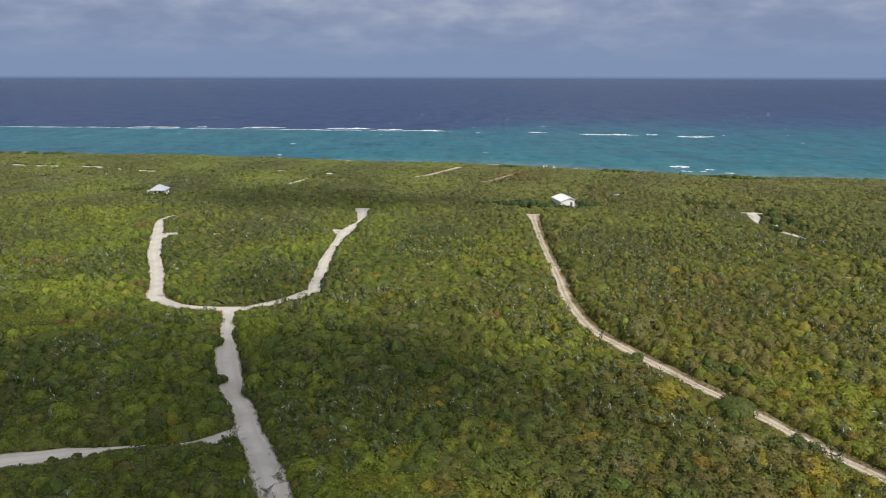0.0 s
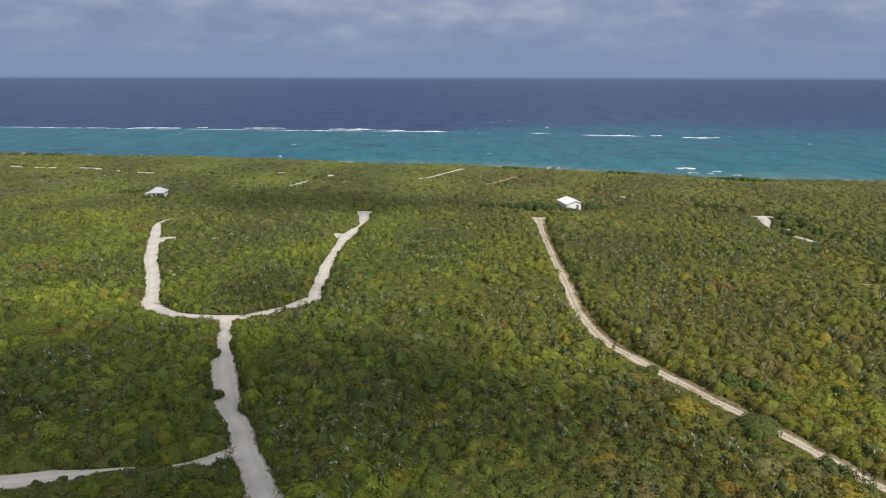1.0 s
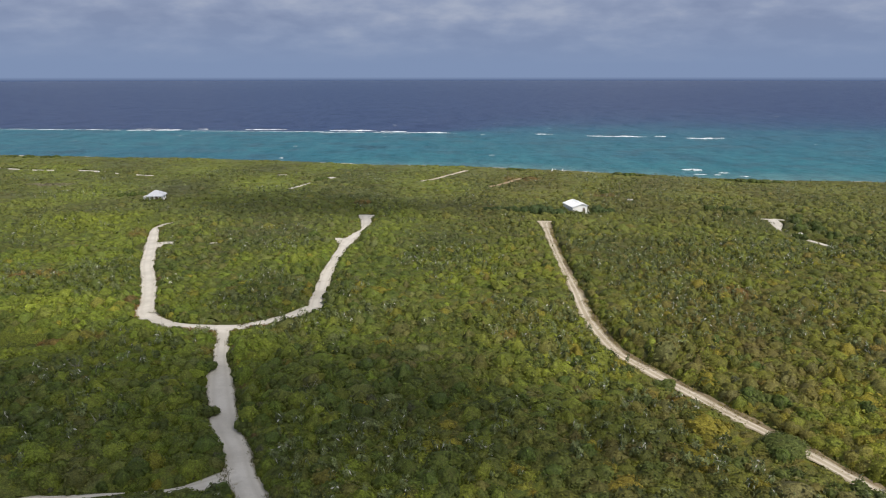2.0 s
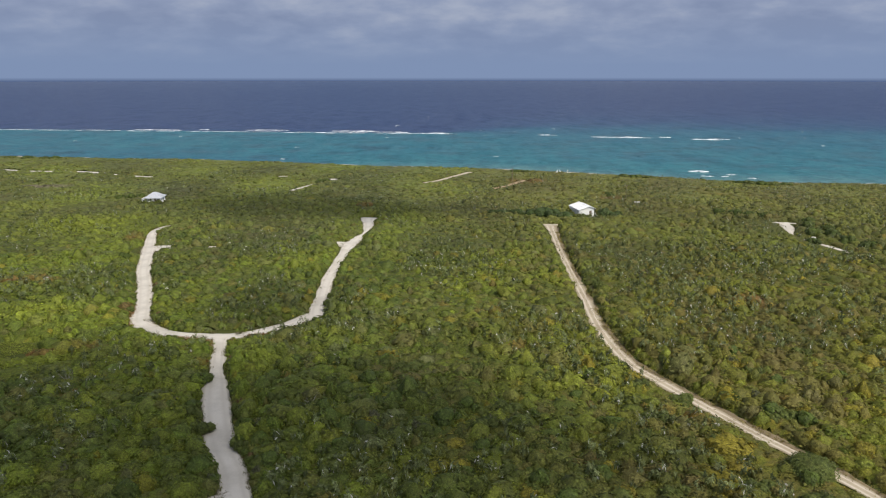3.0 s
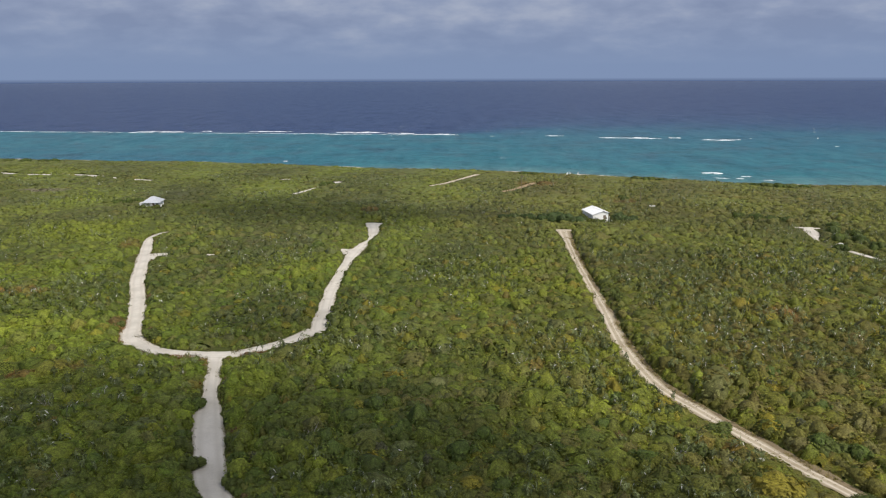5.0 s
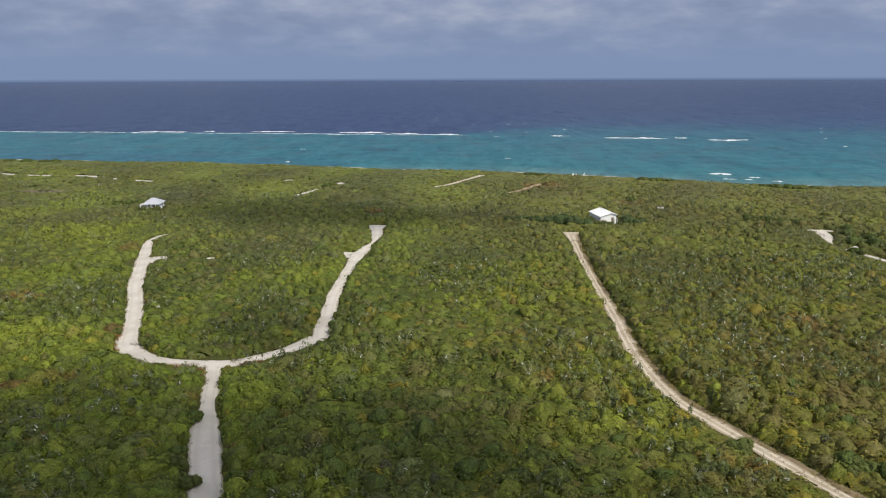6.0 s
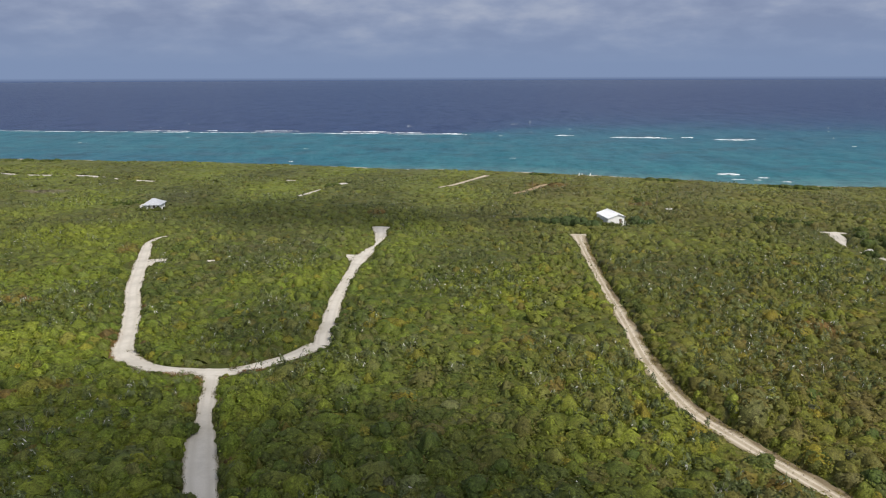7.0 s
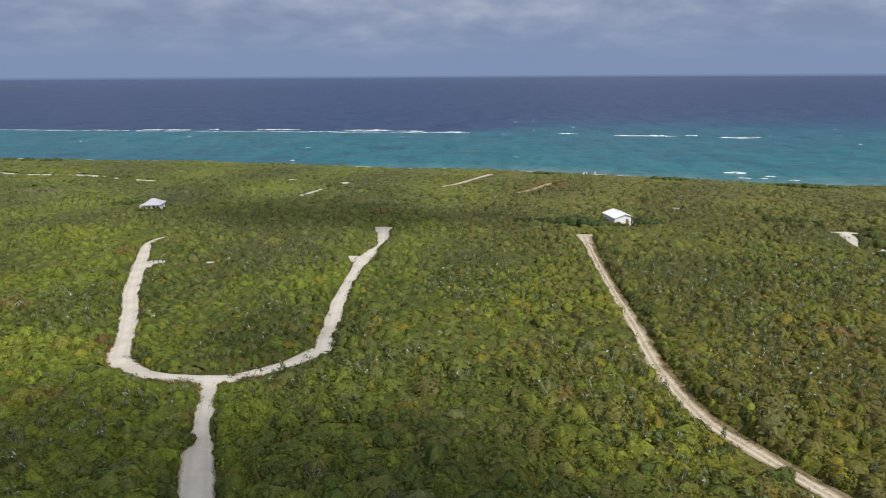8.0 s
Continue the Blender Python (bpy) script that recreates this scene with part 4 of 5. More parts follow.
def snag(x, y, tall, seed):
    """A dead shrub: bare pale branches."""
    ob = thing("dead_shrub", "bare bleached dead shrub among green scrub", "dead shrub", pose(x, y, float(land_z(x, y)), 0, 0, seed * 70), "dead shrubs")
    g = np.random.default_rng(seed)
    bm = bmesh.new()
    stick(bm, (0, 0, -0.2), (0.1, 0, tall * 0.6), 0.06, 0.045, 6)
    part("trunk", bm, DEADWOOD, ob)
    for i in range(7):
        a = i * math.tau / 7 + g.uniform(-0.4, 0.4)
        start = Vector((0.05, 0, tall * g.uniform(0.3, 0.6)))
        end = Vector((tall * 0.5 * math.cos(a), tall * 0.5 * math.sin(a), tall * g.uniform(0.8, 1.25)))
        bm = bmesh.new()
        stick(bm, start, end, 0.035, 0.015, 5)
        for k in (0.5, 0.75):
            p = start.lerp(end, k)
            stick(bm, p, p + Vector((g.uniform(-0.4, 0.4), g.uniform(-0.4, 0.4), g.uniform(0.2, 0.5))), 0.018, 0.008, 4)
        part("branch", bm, DEADWOOD, ob)


for n, (x, y, h) in enumerate([(-21.4, 128.2, 2.3), (-59.5, 157.5, 2.2), (-66.5, 134, 2.6), (-21.0, 124.5, 2.7), (8, 103, 2.8), (33, 118, 2.7), (-52, 111, 2.6), (14, 152, 2.7)]):
    snag(x, y, h, 5 + n)


def tree(label, x, y, radius, tall, tint, seed, clumps=7, leaves=40, leaf=0.24):
    ob = thing("tree", label, "tree", pose(x, y, float(land_z(x, y)), 0, 0, seed * 47 % 360))
    g = np.random.default_rng(seed)
    bm = bmesh.new()
    stick(bm, (0, 0, -0.3), (0.1, 0.05, tall * 0.4), 0.16, 0.11, 8)
    part("trunk", bm, BARK, ob)
    for i in range(5):
        a = i * math.tau / 5 + g.uniform(-0.3, 0.3)
        bm = bmesh.new()
        stick(bm, (0.1, 0.05, tall * g.uniform(0.25, 0.4)), (radius * 0.55 * math.cos(a), radius * 0.55 * math.sin(a), tall * 0.72), 0.09, 0.03, 6)
        part("limb", bm, BARK, ob)
    v, f, light = crown_arrays(500 + seed, radius, tall, clumps, leaves, leaf)
    new("crown", leaf_mesh("crown", v, f, light, np.array(tint))).parent = ob


DARK, DEEP, GOLD = (0.088, 0.120, 0.022), (0.072, 0.102, 0.020), (0.225, 0.195, 0.024)


def dome_tree(label, x, y, radius, tall, tint, seed):
    """A broad tree with one closed, evenly rounded crown of small leaves."""
    ob = thing("tree", label, "tree", pose(x, y, float(land_z(x, y)), 0, 0, 30))
    bm = bmesh.new()
    stick(bm, (0, 0, -0.3), (0.1, 0.05, tall * 0.5), 0.22, 0.14, 8)
    part("trunk", bm, BARK, ob)
    for i in range(6):
        a = i * math.tau / 6
        bm = bmesh.new()
        stick(bm, (0.1, 0.05, tall * 0.3), (radius * 0.5 * math.cos(a), radius * 0.5 * math.sin(a), tall * 0.6), 0.10, 0.03, 6)
        part("limb", bm, BARK, ob)
    v, f, light = shrub_template(24, 9, seed, 1500, 0.036)
    v = v / np.abs(v).max(0) * (radius, radius, tall)
    new("crown", leaf_mesh("crown", v, f, 0.4 + 0.6 * light, np.array(tint))).parent = ob


dome_tree("large rounded dark green tree over the sandy track", 52.4, 104.0, 4.4, 3.6, (0.122, 0.150, 0.034), 7)
for n, (x, y, r, h) in enumerate([(21.5, 301, 3.4, 2.7), (26.5, 300, 3.6, 2.9), (32, 299, 3.8, 3.2), (36.5, 296.5, 4.2, 3.6), (41, 294.5, 4.4, 4.0), (45.5, 293, 4.4, 4.1), (49.5, 291.5, 3.8, 3.6),
                                  (43.5, 299, 4.0, 3.9), (66.8, 296.5, 3.4, 3.4), (70.2, 295, 3.4, 3.2), (67.6, 303, 2.8, 3.0)]):
    tree("dark green coastal tree near the white house", x, y, r, h, (0.064, 0.098, 0.027), 10 + n)
for n, (x, y, r, h) in enumerate([(113, 298, 3.6, 3.2), (118, 295.5, 3.4, 3.2), (123, 293.5, 3.6, 3.2), (127.5, 291, 3.0, 3.0), (140, 281, 3.2, 3.2), (136, 273, 3.4, 3.4), (140, 268, 3.2, 3.0),
                                  (126.6, 249.5, 2.6, 2.4), (132, 261, 3.4, 3.4), (137, 258, 3.4, 3.4), (137, 248, 3.2, 3.4), (140, 240, 3.4, 3.6), (142, 232, 3.4, 3.4)]):
    tree("dark green coastal tree beside the sand track", x, y, r, h, DEEP if n % 2 else DARK, 30 + n)
for n, (x, y, r, h) in enumerate([(-139, 338, 3.0, 3.0), (-144, 339, 3.0, 2.8), (-135.5, 341, 2.6, 2.8), (-62.2, 394, 2.6, 2.3), (-59.0, 395.5, 2.9, 2.5), (79, 344, 3.0, 2.8)]):
    tree("dark green tree among the coastal scrub", x, y, r, h, DARK, 50 + n)
for n, (x, y, r, h) in enumerate([(158, 391, 3.6, 1.8), (163, 388.5, 4.2, 2.3), (168.5, 386, 4.4, 2.5), (174, 384.5, 3.8, 2.2), (180, 384, 3.4, 1.8), (104, 415, 3.6, 1.8), (110, 412, 4.0, 2.0),
                                  (116, 409, 3.4, 1.7), (45, 438, 3.8, 1.8), (51, 436, 3.6, 1.7), (-262, 511, 4.2, 2.2), (-270, 512, 4.0, 1.9), (-283, 515, 4.4, 2.1), (-296, 517, 4.2, 2.0), (-310, 519, 4.4, 2.0)]):
    tree("dark green bushy tree on the low shore bank", x, y, r, h, (0.100, 0.122, 0.030) if n % 2 else DARK, 90 + n, 9, 24, 0.3)
for n, (x, y, r, h) in enumerate([(-96.2, 229, 2.6, 2.6), (-82.5, 196, 2.6, 2.6), (-36, 206, 2.8, 2.8), (-41, 252, 3.2, 3.0), (-88.0, 256, 3.2, 3.0), (-82, 255, 2.8, 2.6)]):
    tree("leafy dark green tree in the scrub", x, y, r, h, DARK, 60 + n)
for n, (x, y, r, h) in enumerate([(28.6, 145, 2.2, 2.8), (68, 121, 2.4, 2.8), (62.5, 108, 2.2, 2.7), (61, 79.5, 2.4, 3.0), (49, 86.5, 2.6, 3.0), (70, 101, 2.4, 2.6),
                                  (65.5, 104.5, 2.0, 2.6), (73, 111, 2.2, 2.7), (57.8, 112.5, 1.9, 2.4), (44, 93, 2.0, 2.6), (76, 124, 2.3, 2.8), (60.5, 121, 1.8, 2.4), (55, 83, 2.1, 2.6)]):
    tree("yellow-leaved shrubby tree in the scrub", x, y, r, h, GOLD, 70 + n, 7, 60, 0.14)


for n, (x, y, r, h) in enumerate([(55.0, 296.0, 1.7, 1.9), (57.6, 295.6, 1.8, 1.7), (60.0, 295.4, 1.6, 1.5), (54.2, 300.0, 1.6, 2.2), (53.4, 303.8, 1.7, 2.2), (64.6, 295.8, 1.9, 1.9), (66.4, 299.0, 2.2, 2.6)]):
    tree("low olive shrub growing against the white house", x, y, r, h, (0.120, 0.138, 0.032), 80 + n)


for n, (x, y, r, h) in enumerate([(-128.6, 327.6, 1.6, 1.6), (-125.6, 327.2, 1.7, 1.5), (-131.4, 328.8, 1.5, 1.5), (-123.0, 328.4, 1.6, 1.7)]):
    tree("low green shrub in front of the verandah", x, y, r, h, (0.118, 0.140, 0.030), 120 + n)


# ---------------------------------------------------------------- palms, dry grass, clearing


def palm_template(seed, fans, blade, wide):
    """A low fan palm: narrow stiff blades spreading from several leaf stalks."""
    g = np.random.default_rng(seed)
    q = []
    for i in range(fans):
        a, lift = g.uniform(0, math.tau), g.uniform(0.15, 1.1)
        tip = np.array([math.cos(a) * math.cos(lift), math.sin(a) * math.cos(lift), math.sin(lift)]) * g.uniform(0.4, 0.75)
        tip[2] += 0.35
        n = tip + g.normal(0, 0.5, 3)
        n /= np.linalg.norm(n)
        u = np.cross(n, (0.3, 0.2, 0.9))
        u /= np.linalg.norm(u)
        w = np.cross(n, u)
        for k in range(blade):
            b = (k / (blade - 1) - 0.5) * 3.6
            d = w * math.cos(b) + u * math.sin(b)
            s = np.cross(n, d) * wide
            end = tip + d * g.uniform(0.34, 0.5) - n * 0.08
            mid = tip + d * 0.22
            q += [tip - s * 0.3, mid - s, end, mid + s]
    q = np.array(q)
    return q, np.arange(len(q)).reshape(-1, 4), np.ones(len(q))


def palms(x0, x1, y0, y1, step, fans, blade, wide, seed, size_mean, lift):
    g = np.random.default_rng(seed)
    x, y = scatter(x0, x1, y0, y1, step, seed)
    want = field(x, y, 46, 15) + 0.6 * field(x, y, 14, 16) + 0.75 * np.clip((x - 5) / 45, 0, 1) * np.clip((y - 115) / 40, 0, 1)
    keep = in_view(x, y, 6) & (y < coast(x) - 5) & (want > 0.15) & (g.random(len(x)) < np.clip(0.25 + want * 0.7, 0, 1)) & (clearance(x, y) > 1.3)
    x, y = x[keep], y[keep]
    size = size_mean * g.uniform(0.7, 1.3, len(x))
    tall = size * g.uniform(1.0, 1.4, len(x)) + lift
    tint = np.array((0.142, 0.168, 0.070)) * g.uniform(0.7, 1.3, (len(x), 1))
    to_sea = np.clip(0.42 + (coast(x) - y) / 140.0, 0.42, 1.0)
    templates = [palm_template(seed * 20 + i, fans, blade, wide) for i in range(10)]
    ob = fill("fan_palms", "silvery grey-green fan palms scattered through the scrub", x, y, size, tall * to_sea, templates, seed + 1, PALM, tint, sink=-0.9 * 1.0)
    ob["category"] = "palms"


palms(-90, 100, 66, 150, 2.6, 6, 6, 0.06, 201, 1.1, 1.1)
palms(-150, 160, 150, 240, 2.4, 4, 5, 0.065, 211, 1.15, 1.2)
palms(-240, 240, 240, 430, 2.7, 3, 4, 0.055, 221, 1.1, 1.2)


def tuft_template(seed, blades):
    g = np.random.default_rng(seed)
    q = []
    for _ in range(blades):
        a, b = g.uniform(0, math.tau), g.uniform(0, math.tau)
        foot = np.array([math.cos(b), math.sin(b), 0]) * g.uniform(0, 0.7)
        d = np.array([math.cos(a), math.sin(a), 0])
        w = np.array([-d[1], d[0], 0]) * 0.07
        mid = foot + d * 0.18 + (0, 0, g.uniform(0.4, 0.6))
        tip = foot + d * g.uniform(0.3, 0.6) + (0, 0, g.uniform(0.6, 1.0))
        q += [foot - w, mid - w * 0.6, tip, mid + w * 0.6]
    q = np.array(q)
    return q, np.arange(len(q)).reshape(-1, 4), np.ones(len(q))


def grass(name, label, x, y, tint, seed, size, tall, blades=12):
    g = np.random.default_rng(seed)
    tint = np.array(tint) * g.uniform(0.75, 1.25, (len(x), 1))
    ob = fill(name, label, x, y, size * g.uniform(0.7, 1.4, len(x)), tall * g.uniform(0.6, 1.4, len(x)),
              [tuft_template(seed * 9 + i, blades) for i in range(8)], seed, LEAF, tint, sink=-0.03)
    ob["category"] = "grass"


g_rng = np.random.default_rng(90)


def patch(cx, cy, rx, ry, n):
    a, r = g_rng.uniform(0, math.tau, n), np.sqrt(g_rng.uniform(0, 1, n))
    return cx + rx * r * np.cos(a), cy + ry * r * np.sin(a)


dx, dy = [], []
for cx, cy, rx, ry, n in ((-73.5, 177.5, 2.4, 7.0, 260), (-71.5, 168.5, 4.0, 2.2, 140), (-48.2, 153.5, 1.4, 4.5, 120), (-46.4, 145, 1.3, 4, 70), (-73, 153.5, 4, 2.2, 150),
                          (-80, 149.6, 5.0, 1.6, 150), (-56, 159.0, 6, 0.8, 90), (-40, 160.8, 5, 0.9, 90), (-100, 262, 1.5, 8, 40), (-28, 299, 4, 1.5, 40)):
    x, y = patch(cx, cy, rx, ry, n)
    dx.append(x), dy.append(y)
dx, dy = np.concatenate(dx), np.concatenate(dy)
off = clearance(dx, dy) > -0.25
grass("dry_grass", "rust-brown dry grass tufts along the sand road", dx[off], dy[off], (0.27, 0.16, 0.06), 91, 0.8, 0.65)
line, half, side, _, _ = ROADS["road_verge"]
pick = g_rng.integers(0, len(line), 1300)
vo = g_rng.uniform(-0.2, 1.25, len(pick)) * half[pick]
vx, vy = line[pick, 0] + side[pick, 0] * vo, line[pick, 1] + side[pick, 1] * vo
grass("dry_grass", "brown dry grass on the verge of the sandy track", vx, vy, (0.20, 0.145, 0.065), 93, 0.4, 0.3, 7)
for road_name, count, reach, tone, words in (("road_main", 2600, 1.0, (0.150, 0.135, 0.050), "grey-green herbs and dry grass at the coral road's edge"),
                                             ("road_west", 900, 1.0, (0.190, 0.145, 0.065), "brown dry grass at the sand road's edge"),
                                             ("road_east", 800, 0.9, (0.160, 0.145, 0.060), "brown-green dry grass at the sand road's edge"),
                                             ("road_cross", 700, 0.8, (0.150, 0.130, 0.055), "low dry herbs at the sand road's edge"),
                                             ("road_track", 1500, 1.1, (0.27, 0.225, 0.06), "yellowish dry grass along the sandy track")):
    line, half, side, _, _ = ROADS[road_name]
    seen = np.flatnonzero((line[:, 1] > 78) & (line[:, 1] < 290))
    pick = g_rng.choice(seen, count)
    sgn = np.where(g_rng.random(count) < 0.5, -1, 1) if road_name != "road_track" else -np.ones(count)
    vo = sgn * (half[pick] + np.abs(g_rng.normal(0.0, 0.75, count)) * reach - 0.12)
    vx, vy = line[pick, 0] + side[pick, 0] * vo + g_rng.normal(0, 0.4, count), line[pick, 1] + side[pick, 1] * vo + g_rng.normal(0, 0.4, count)
    on = field(vx, vy, 9, 71) > -0.35
    grass("dry_grass", words, vx[on], vy[on], tone, 400 + count, 0.55, 0.40, 6)
x, y = scatter(-103, -81, 147.6, 156.8, 0.42, 95)
near = ((x + 92) / 11) ** 2 + ((y - 152.2) / 4.6) ** 2 < 1
grass("grass_clearing", "bright green low grass in a clearing", x[near], y[near], (0.27, 0.31, 0.045), 96, 0.7, 0.24, 9)

# ---------------------------------------------------------------- surf


def foam(name, label, x0, x1, y, depth, height, seed, kind=""):
    """A breaking crest: a ragged, tapering mound of white water lying along the reef."""
    g = np.random.default_rng(seed)
    n, m = max(8, int((x1 - x0) / 1.8)), 7
    t = np.linspace(0, 1, n)
    slope = -0.14 if (x0 + x1) / 2 < 0 else -0.27
    cx = x0 + (x1 - x0) * t
    cy = y + slope * (cx - (x0 + x1) / 2) + np.convolve(g.normal(0, 1, n + 8), np.ones(9) / 9, "valid")[:n] * depth * 0.5
    wide = depth * np.clip(np.sin(math.pi * np.clip(t, 0.015, 0.985)) ** 0.5, 0.12, 1) * np.clip(g.normal(0.62, 0.42, n), 0.06, 1.5)
    a = np.linspace(-1, 1, m)
    px = np.repeat(cx[:, None], m, 1) + g.normal(0, 0.35, (n, m))
    py = cy[:, None] + wide[:, None] * 0.5 * a[None]
    rise = (1 - np.abs(a) ** 2)[None] * height * np.clip(wide / depth, 0.2, 1)[:, None] * g.uniform(0.6, 1.2, (n, m))
    pz = SEA_Z + np.where(np.abs(a)[None] > 0.99, -0.35, 0.2) + rise
    ob = mesh_object(name, np.stack([px, py, pz], -1).reshape(-1, 3), grid_faces(n, m)[:, ::-1], FOAM, smooth=True)
    return tagged(ob, label, "wave", "breaking waves on the reef", kind)


SURF = [(-333, -278, 815, 6, 0.4), (-262, -250, 816, 5, 0.4), (-209, -160, 808, 7, 0.5), (-113, -62, 792, 11, 0.7), (-58, -30, 779, 6, 0.4), (-18, 12, 762, 8, 0.55),
        (100, 118, 740, 5, 0.3), (148, 202, 710, 5, 0.35), (178, 192, 713, 8, 0.6), (212, 222, 712, 5, 0.4), (233, 262, 686, 6, 0.45), (254, 270, 690, 4, 0.35)]
reef_rng = np.random.default_rng(17)
at = -505.0
while at < 5:
    long = reef_rng.uniform(10, 42)
    mid = at + long / 2
    SURF.append((at, at + long, 757 - 0.14 * mid + reef_rng.uniform(-3, 3), reef_rng.uniform(2.0, 4.5), reef_rng.uniform(0.1, 0.3)))
    at += long + reef_rng.choice([-4.0, 1.0, 6.0])
for n, row in enumerate(SURF):
    foam("breaking_wave", "white foaming wave breaking on the reef", *row, 400 + n)
for n, row in enumerate([(153, 165, 453, 5.2, 0.45), (170, 176, 438, 3.0, 0.3), (152, 160, 431, 1.8, 0.25), (164, 169, 429, 1.8, 0.2), (176, 182, 422, 1.4, 0.2), (40, 44, 540, 2.5, 0.3), (-111, -108, 524, 2, 0.25)]):
    foam("shore_wave", "white foaming wave breaking near the shore", *row, 450 + n)


def whitecaps():
    g = np.random.default_rng(61)
    vs, fs, base = [], [], 0
    spots = [(g.uniform(-60, 520), g.uniform(700, 1150)) for _ in range(64)] + [(g.uniform(-560, 60), g.uniform(860, 1150)) for _ in range(10)]
    spots += [(g.uniform(-330, 330), g.uniform(540, 790)) for _ in range(9)]
    for cx, cy in spots:
        if cy < coast(cx) + 60:
            continue
        n = 7
        w, d = 0.45 + 2.2 * g.random() ** 3, 0.3 + 0.9 * g.random() ** 2
        t = np.linspace(-1, 1, n)
        x = cx + t * w
        half = d * np.sqrt(np.clip(1.02 - t * t, 0, 1)) * g.uniform(0.5, 1, n)
        y = cy + g.normal(0, 0.4, n)
        rows = [np.stack([x, y - half, np.full(n, SEA_Z + 0.05)], -1), np.stack([x, y, np.full(n, SEA_Z + 0.25)], -1),
                np.stack([x, y + half, np.full(n, SEA_Z + 0.05)], -1)]
        vs.append(np.vstack(rows))
        fs.append(grid_faces(3, n) + base)
        base += 3 * n
    ob = mesh_object("whitecaps", np.vstack(vs), np.vstack(fs), FOAM, smooth=True)
    tagged(ob, "small scattered whitecaps on the sea", "waves", kind="stuff")


whitecaps()

# ---------------------------------------------------------------- clouds


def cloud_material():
    """Thin vapour of the unseen shading clouds: part of the light goes straight through each layer."""
    mat, nt, bsdf = material("shade_cloud_vapour", 1.0, 0.0)
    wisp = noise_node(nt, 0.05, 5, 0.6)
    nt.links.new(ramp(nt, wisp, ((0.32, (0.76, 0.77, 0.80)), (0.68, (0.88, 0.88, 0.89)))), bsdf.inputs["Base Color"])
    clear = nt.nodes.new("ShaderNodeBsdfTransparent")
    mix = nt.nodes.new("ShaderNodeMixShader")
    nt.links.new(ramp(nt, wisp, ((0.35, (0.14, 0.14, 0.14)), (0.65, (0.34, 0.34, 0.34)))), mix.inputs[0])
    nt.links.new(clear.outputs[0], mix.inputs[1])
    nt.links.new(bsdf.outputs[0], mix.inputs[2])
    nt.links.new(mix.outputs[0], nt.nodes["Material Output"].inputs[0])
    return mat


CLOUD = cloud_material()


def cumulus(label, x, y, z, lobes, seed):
    """An unseen fair-weather cloud, added for its shadow: heaped round lobes on a level base. lobes: x, y, radius from
    the cloud's middle.
    """
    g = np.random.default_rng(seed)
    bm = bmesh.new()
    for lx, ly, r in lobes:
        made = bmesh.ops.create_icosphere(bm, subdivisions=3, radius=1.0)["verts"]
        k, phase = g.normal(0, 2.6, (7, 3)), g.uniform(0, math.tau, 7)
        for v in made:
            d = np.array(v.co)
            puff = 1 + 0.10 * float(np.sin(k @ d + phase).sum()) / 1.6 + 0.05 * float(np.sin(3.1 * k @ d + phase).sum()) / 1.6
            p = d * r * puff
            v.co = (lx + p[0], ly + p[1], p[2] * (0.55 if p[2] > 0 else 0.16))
    me = bpy.data.meshes.new("shade_cloud")
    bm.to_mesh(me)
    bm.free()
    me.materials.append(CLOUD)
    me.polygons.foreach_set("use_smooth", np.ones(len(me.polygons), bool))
    ob = new("shade_cloud", me)
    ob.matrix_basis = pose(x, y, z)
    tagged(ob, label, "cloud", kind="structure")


# clouds out of view, placed and thinned so their shadows fall on the scrub
cumulus("unseen broad cumulus, placed to shade the road junction", 200, -194, 400,
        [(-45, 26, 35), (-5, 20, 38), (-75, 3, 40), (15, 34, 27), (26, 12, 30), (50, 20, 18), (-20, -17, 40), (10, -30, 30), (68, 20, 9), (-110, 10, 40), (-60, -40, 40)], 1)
cumulus("unseen small thin cumulus, placed to shade the scrub between the roads", 197, -108, 400, [(-7, -2, 11), (7, 2, 12)], 2)
cumulus("unseen flat cumulus, placed to shade the far scrub", 175, 34, 400,
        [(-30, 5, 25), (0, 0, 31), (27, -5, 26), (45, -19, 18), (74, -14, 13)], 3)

# ---------------------------------------------------------------- small things


def dinghy(x, y, turn, scale):
    ob = thing("sailing_dinghy", "small white sailing dinghy on the beach", "boat", pose(x, y, float(land_z(x, y)) + 0.05, 0, 0, turn), "dinghies on the beach")
    bm = bmesh.new()
    stations = [(-1.9, 0.55, 0.0), (-0.8, 0.75, -0.05), (0.6, 0.7, -0.03), (1.6, 0.35, 0.05), (2.1, 0.04, 0.2)]
    rows = []
    for sx, half, keel in stations:
        rows.append([bm.verts.new((sx * scale, yy * half * scale, (keel + zz) * scale)) for yy, zz in ((-1, 0.55), (-0.7, 0.18), (0, 0.05), (0.7, 0.18), (1, 0.55))])
    for a, b in zip(rows, rows[1:]):
        for i in range(4):
            bm.faces.new((a[i], a[i + 1], b[i + 1], b[i]))
        bm.faces.new((a[4], a[0], b[0], b[4]))
    bm.faces.new(rows[0])
    part("hull", bm, WHITE_PAINT, ob)
    bm = bmesh.new()
    stick(bm, (0.5 * scale, 0, 0.3), (0.5 * scale, 0, 4.2 * scale), 0.05, 0.03)
    part("mast", bm, WHITE_ROOF, ob)
    bm = bmesh.new()
    prism(bm, [(0.4 * scale, 0.8 * scale), (-1.7 * scale, 0.8 * scale), (-0.6 * scale, 2.4 * scale), (0.42 * scale, 4.1 * scale)], -0.015, 0.015)
    part("sail", bm, SAIL, ob)


dinghy(69.9, 435.5, 15, 0.5)
dinghy(71.6, 436.5, 200, 0.45)
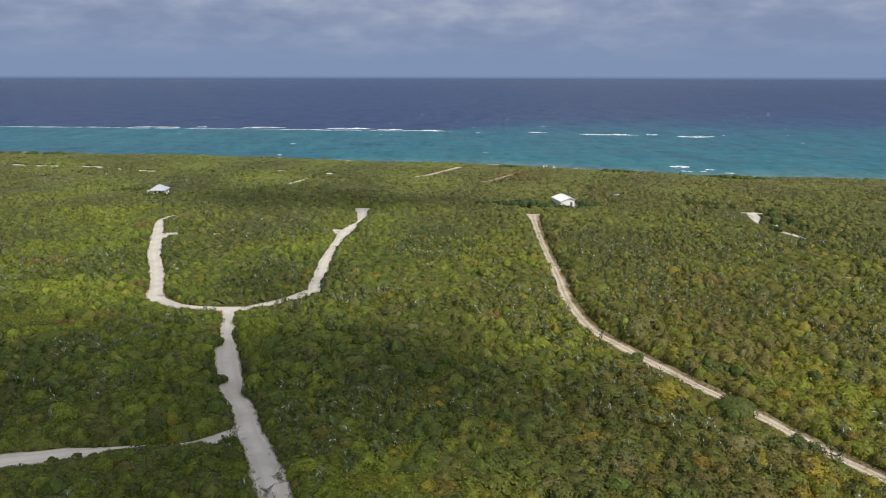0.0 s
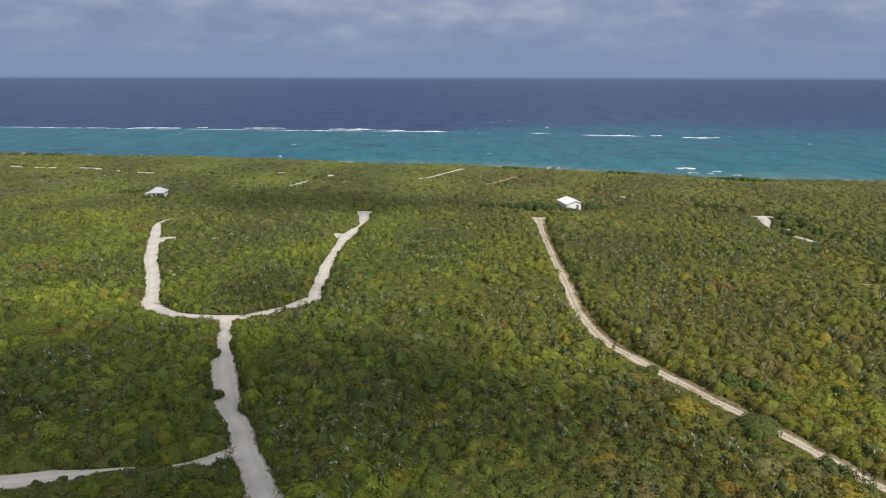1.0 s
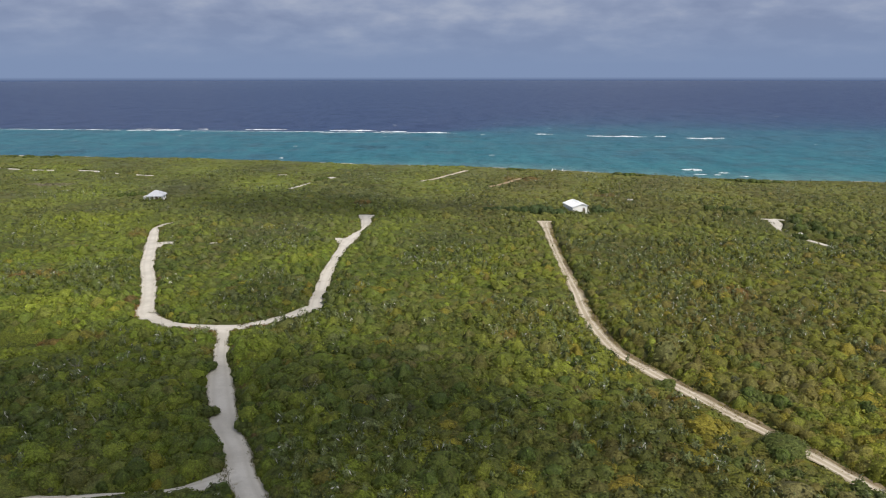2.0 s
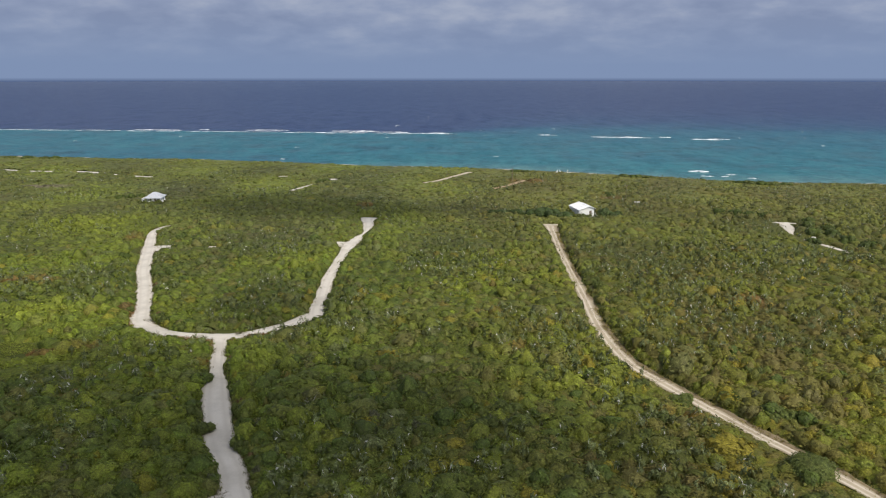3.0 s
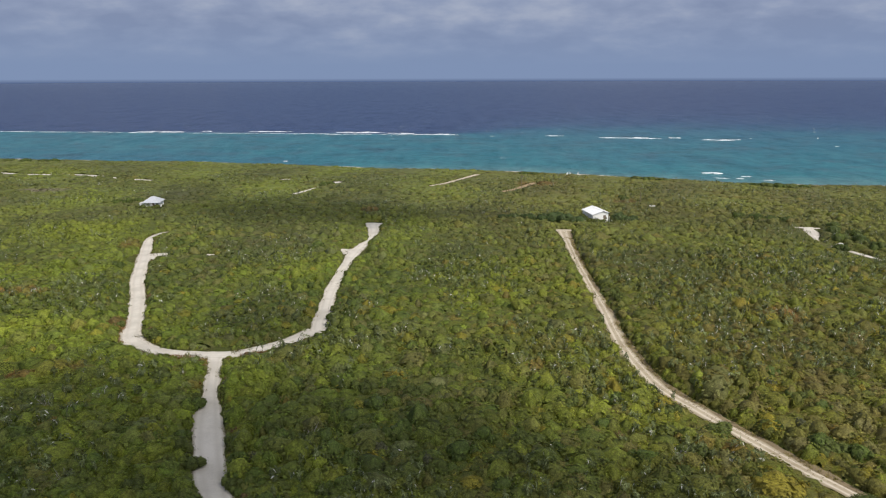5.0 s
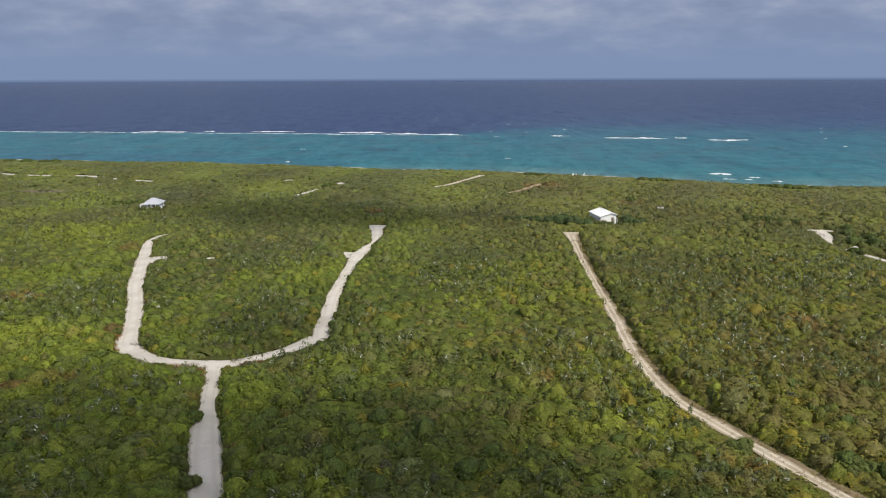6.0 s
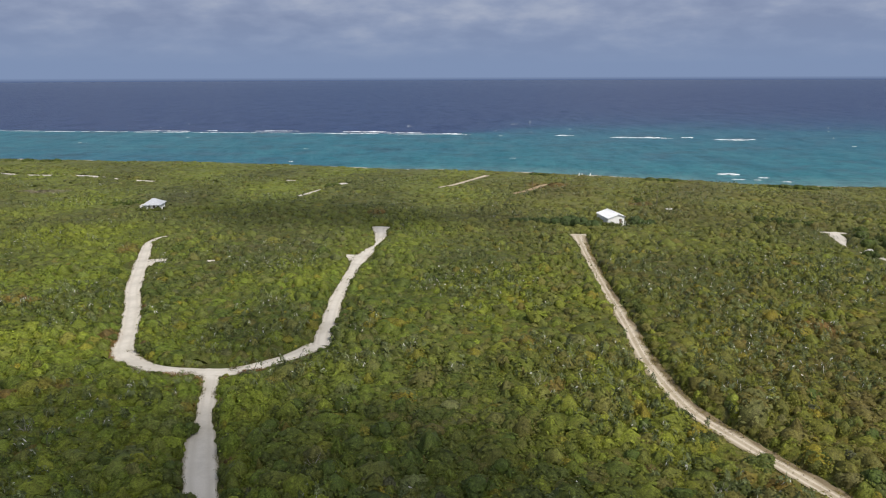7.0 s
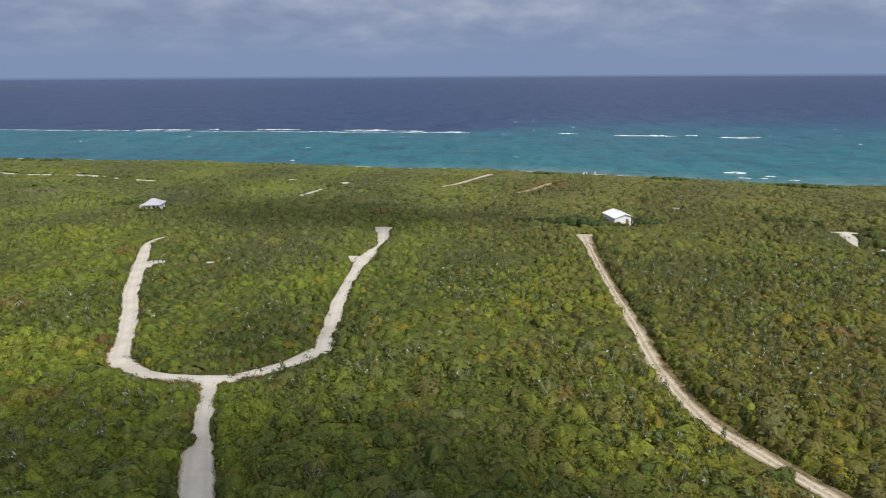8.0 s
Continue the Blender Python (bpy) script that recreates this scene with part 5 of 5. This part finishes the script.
dinghy(76.0, 435.5, 30, 0.48)


def utility_pole(x, y, tall):
    ob = thing("utility_pole", "thin weathered wooden utility pole in the scrub", "pole", pose(x, y, float(land_z(x, y)), 0, 0, 20))
    bm = bmesh.new()
    stick(bm, (0, 0, -0.5), (0, 0, tall), 0.14, 0.09, 8)
    part("post", bm, TIMBER, ob)
    part("crossarm", boxes(((-0.8, -0.06, tall - 0.6), (0.8, 0.06, tall - 0.46))), TIMBER, ob)
    for x in (-0.7, 0.0, 0.7):
        bm = bmesh.new()
        stick(bm, (x, 0, tall - 0.45), (x, 0, tall - 0.25), 0.05, 0.03)
        part("insulator", bm, CONCRETE, ob)


utility_pole(39.4, 394, 8.0)
utility_pole(83.6, 331, 8.0)


def boulder(x, y, size, seed, label):
    g = np.random.default_rng(seed)
    bm = bmesh.new()
    bmesh.ops.create_icosphere(bm, subdivisions=2, radius=1.0)
    k = g.normal(0, 1, (4, 3))
    for v in bm.verts:
        d = v.co.copy()
        v.co *= 1 + 0.16 * sum(math.sin(3 * d.dot(Vector(row)) + i) for i, row in enumerate(k)) / 2
        v.co.z *= 0.7
    me = bpy.data.meshes.new("boulder")
    bm.to_mesh(me)
    bm.free()
    me.materials.append(ROCK)
    ob = new("boulder", me)
    ob.matrix_basis = pose(x, y, float(land_z(x, y)) + size * 0.3, 0, 0, seed * 40) @ Matrix.Diagonal((size, size, size, 1))
    tagged(ob, label, "rock", "pale limestone boulders")


for n, (x, y, s) in enumerate([(128.6, 255.6, 0.9), (130.1, 256.4, 1.1), (131.0, 255.4, 0.7), (129.4, 254.7, 0.6)]):
    boulder(x, y, s, 3 + n, "pale limestone boulder beside the sand track")
boulder(44.2, 121.9, 0.36, 9, "small white stone at the track's edge")
boulder(-154.3, 369.5, 0.8, 10, "white boulder among low coastal scrub")

slab = thing("concrete_slab", "small pale concrete slab among the shrubs", "slab", pose(88.6, 330, float(land_z(88.6, 330)), 0, 0, -8))
part("plinth", boxes(((-1.2, -0.6, -0.3), (1.2, 0.6, 0.35)), bevel=0.04), CONCRETE, slab)
part("lid", boxes(((-1.3, -0.7, 0.354), (1.3, 0.7, 0.45)), bevel=0.03), CONCRETE, slab, "pale weathered slab top")
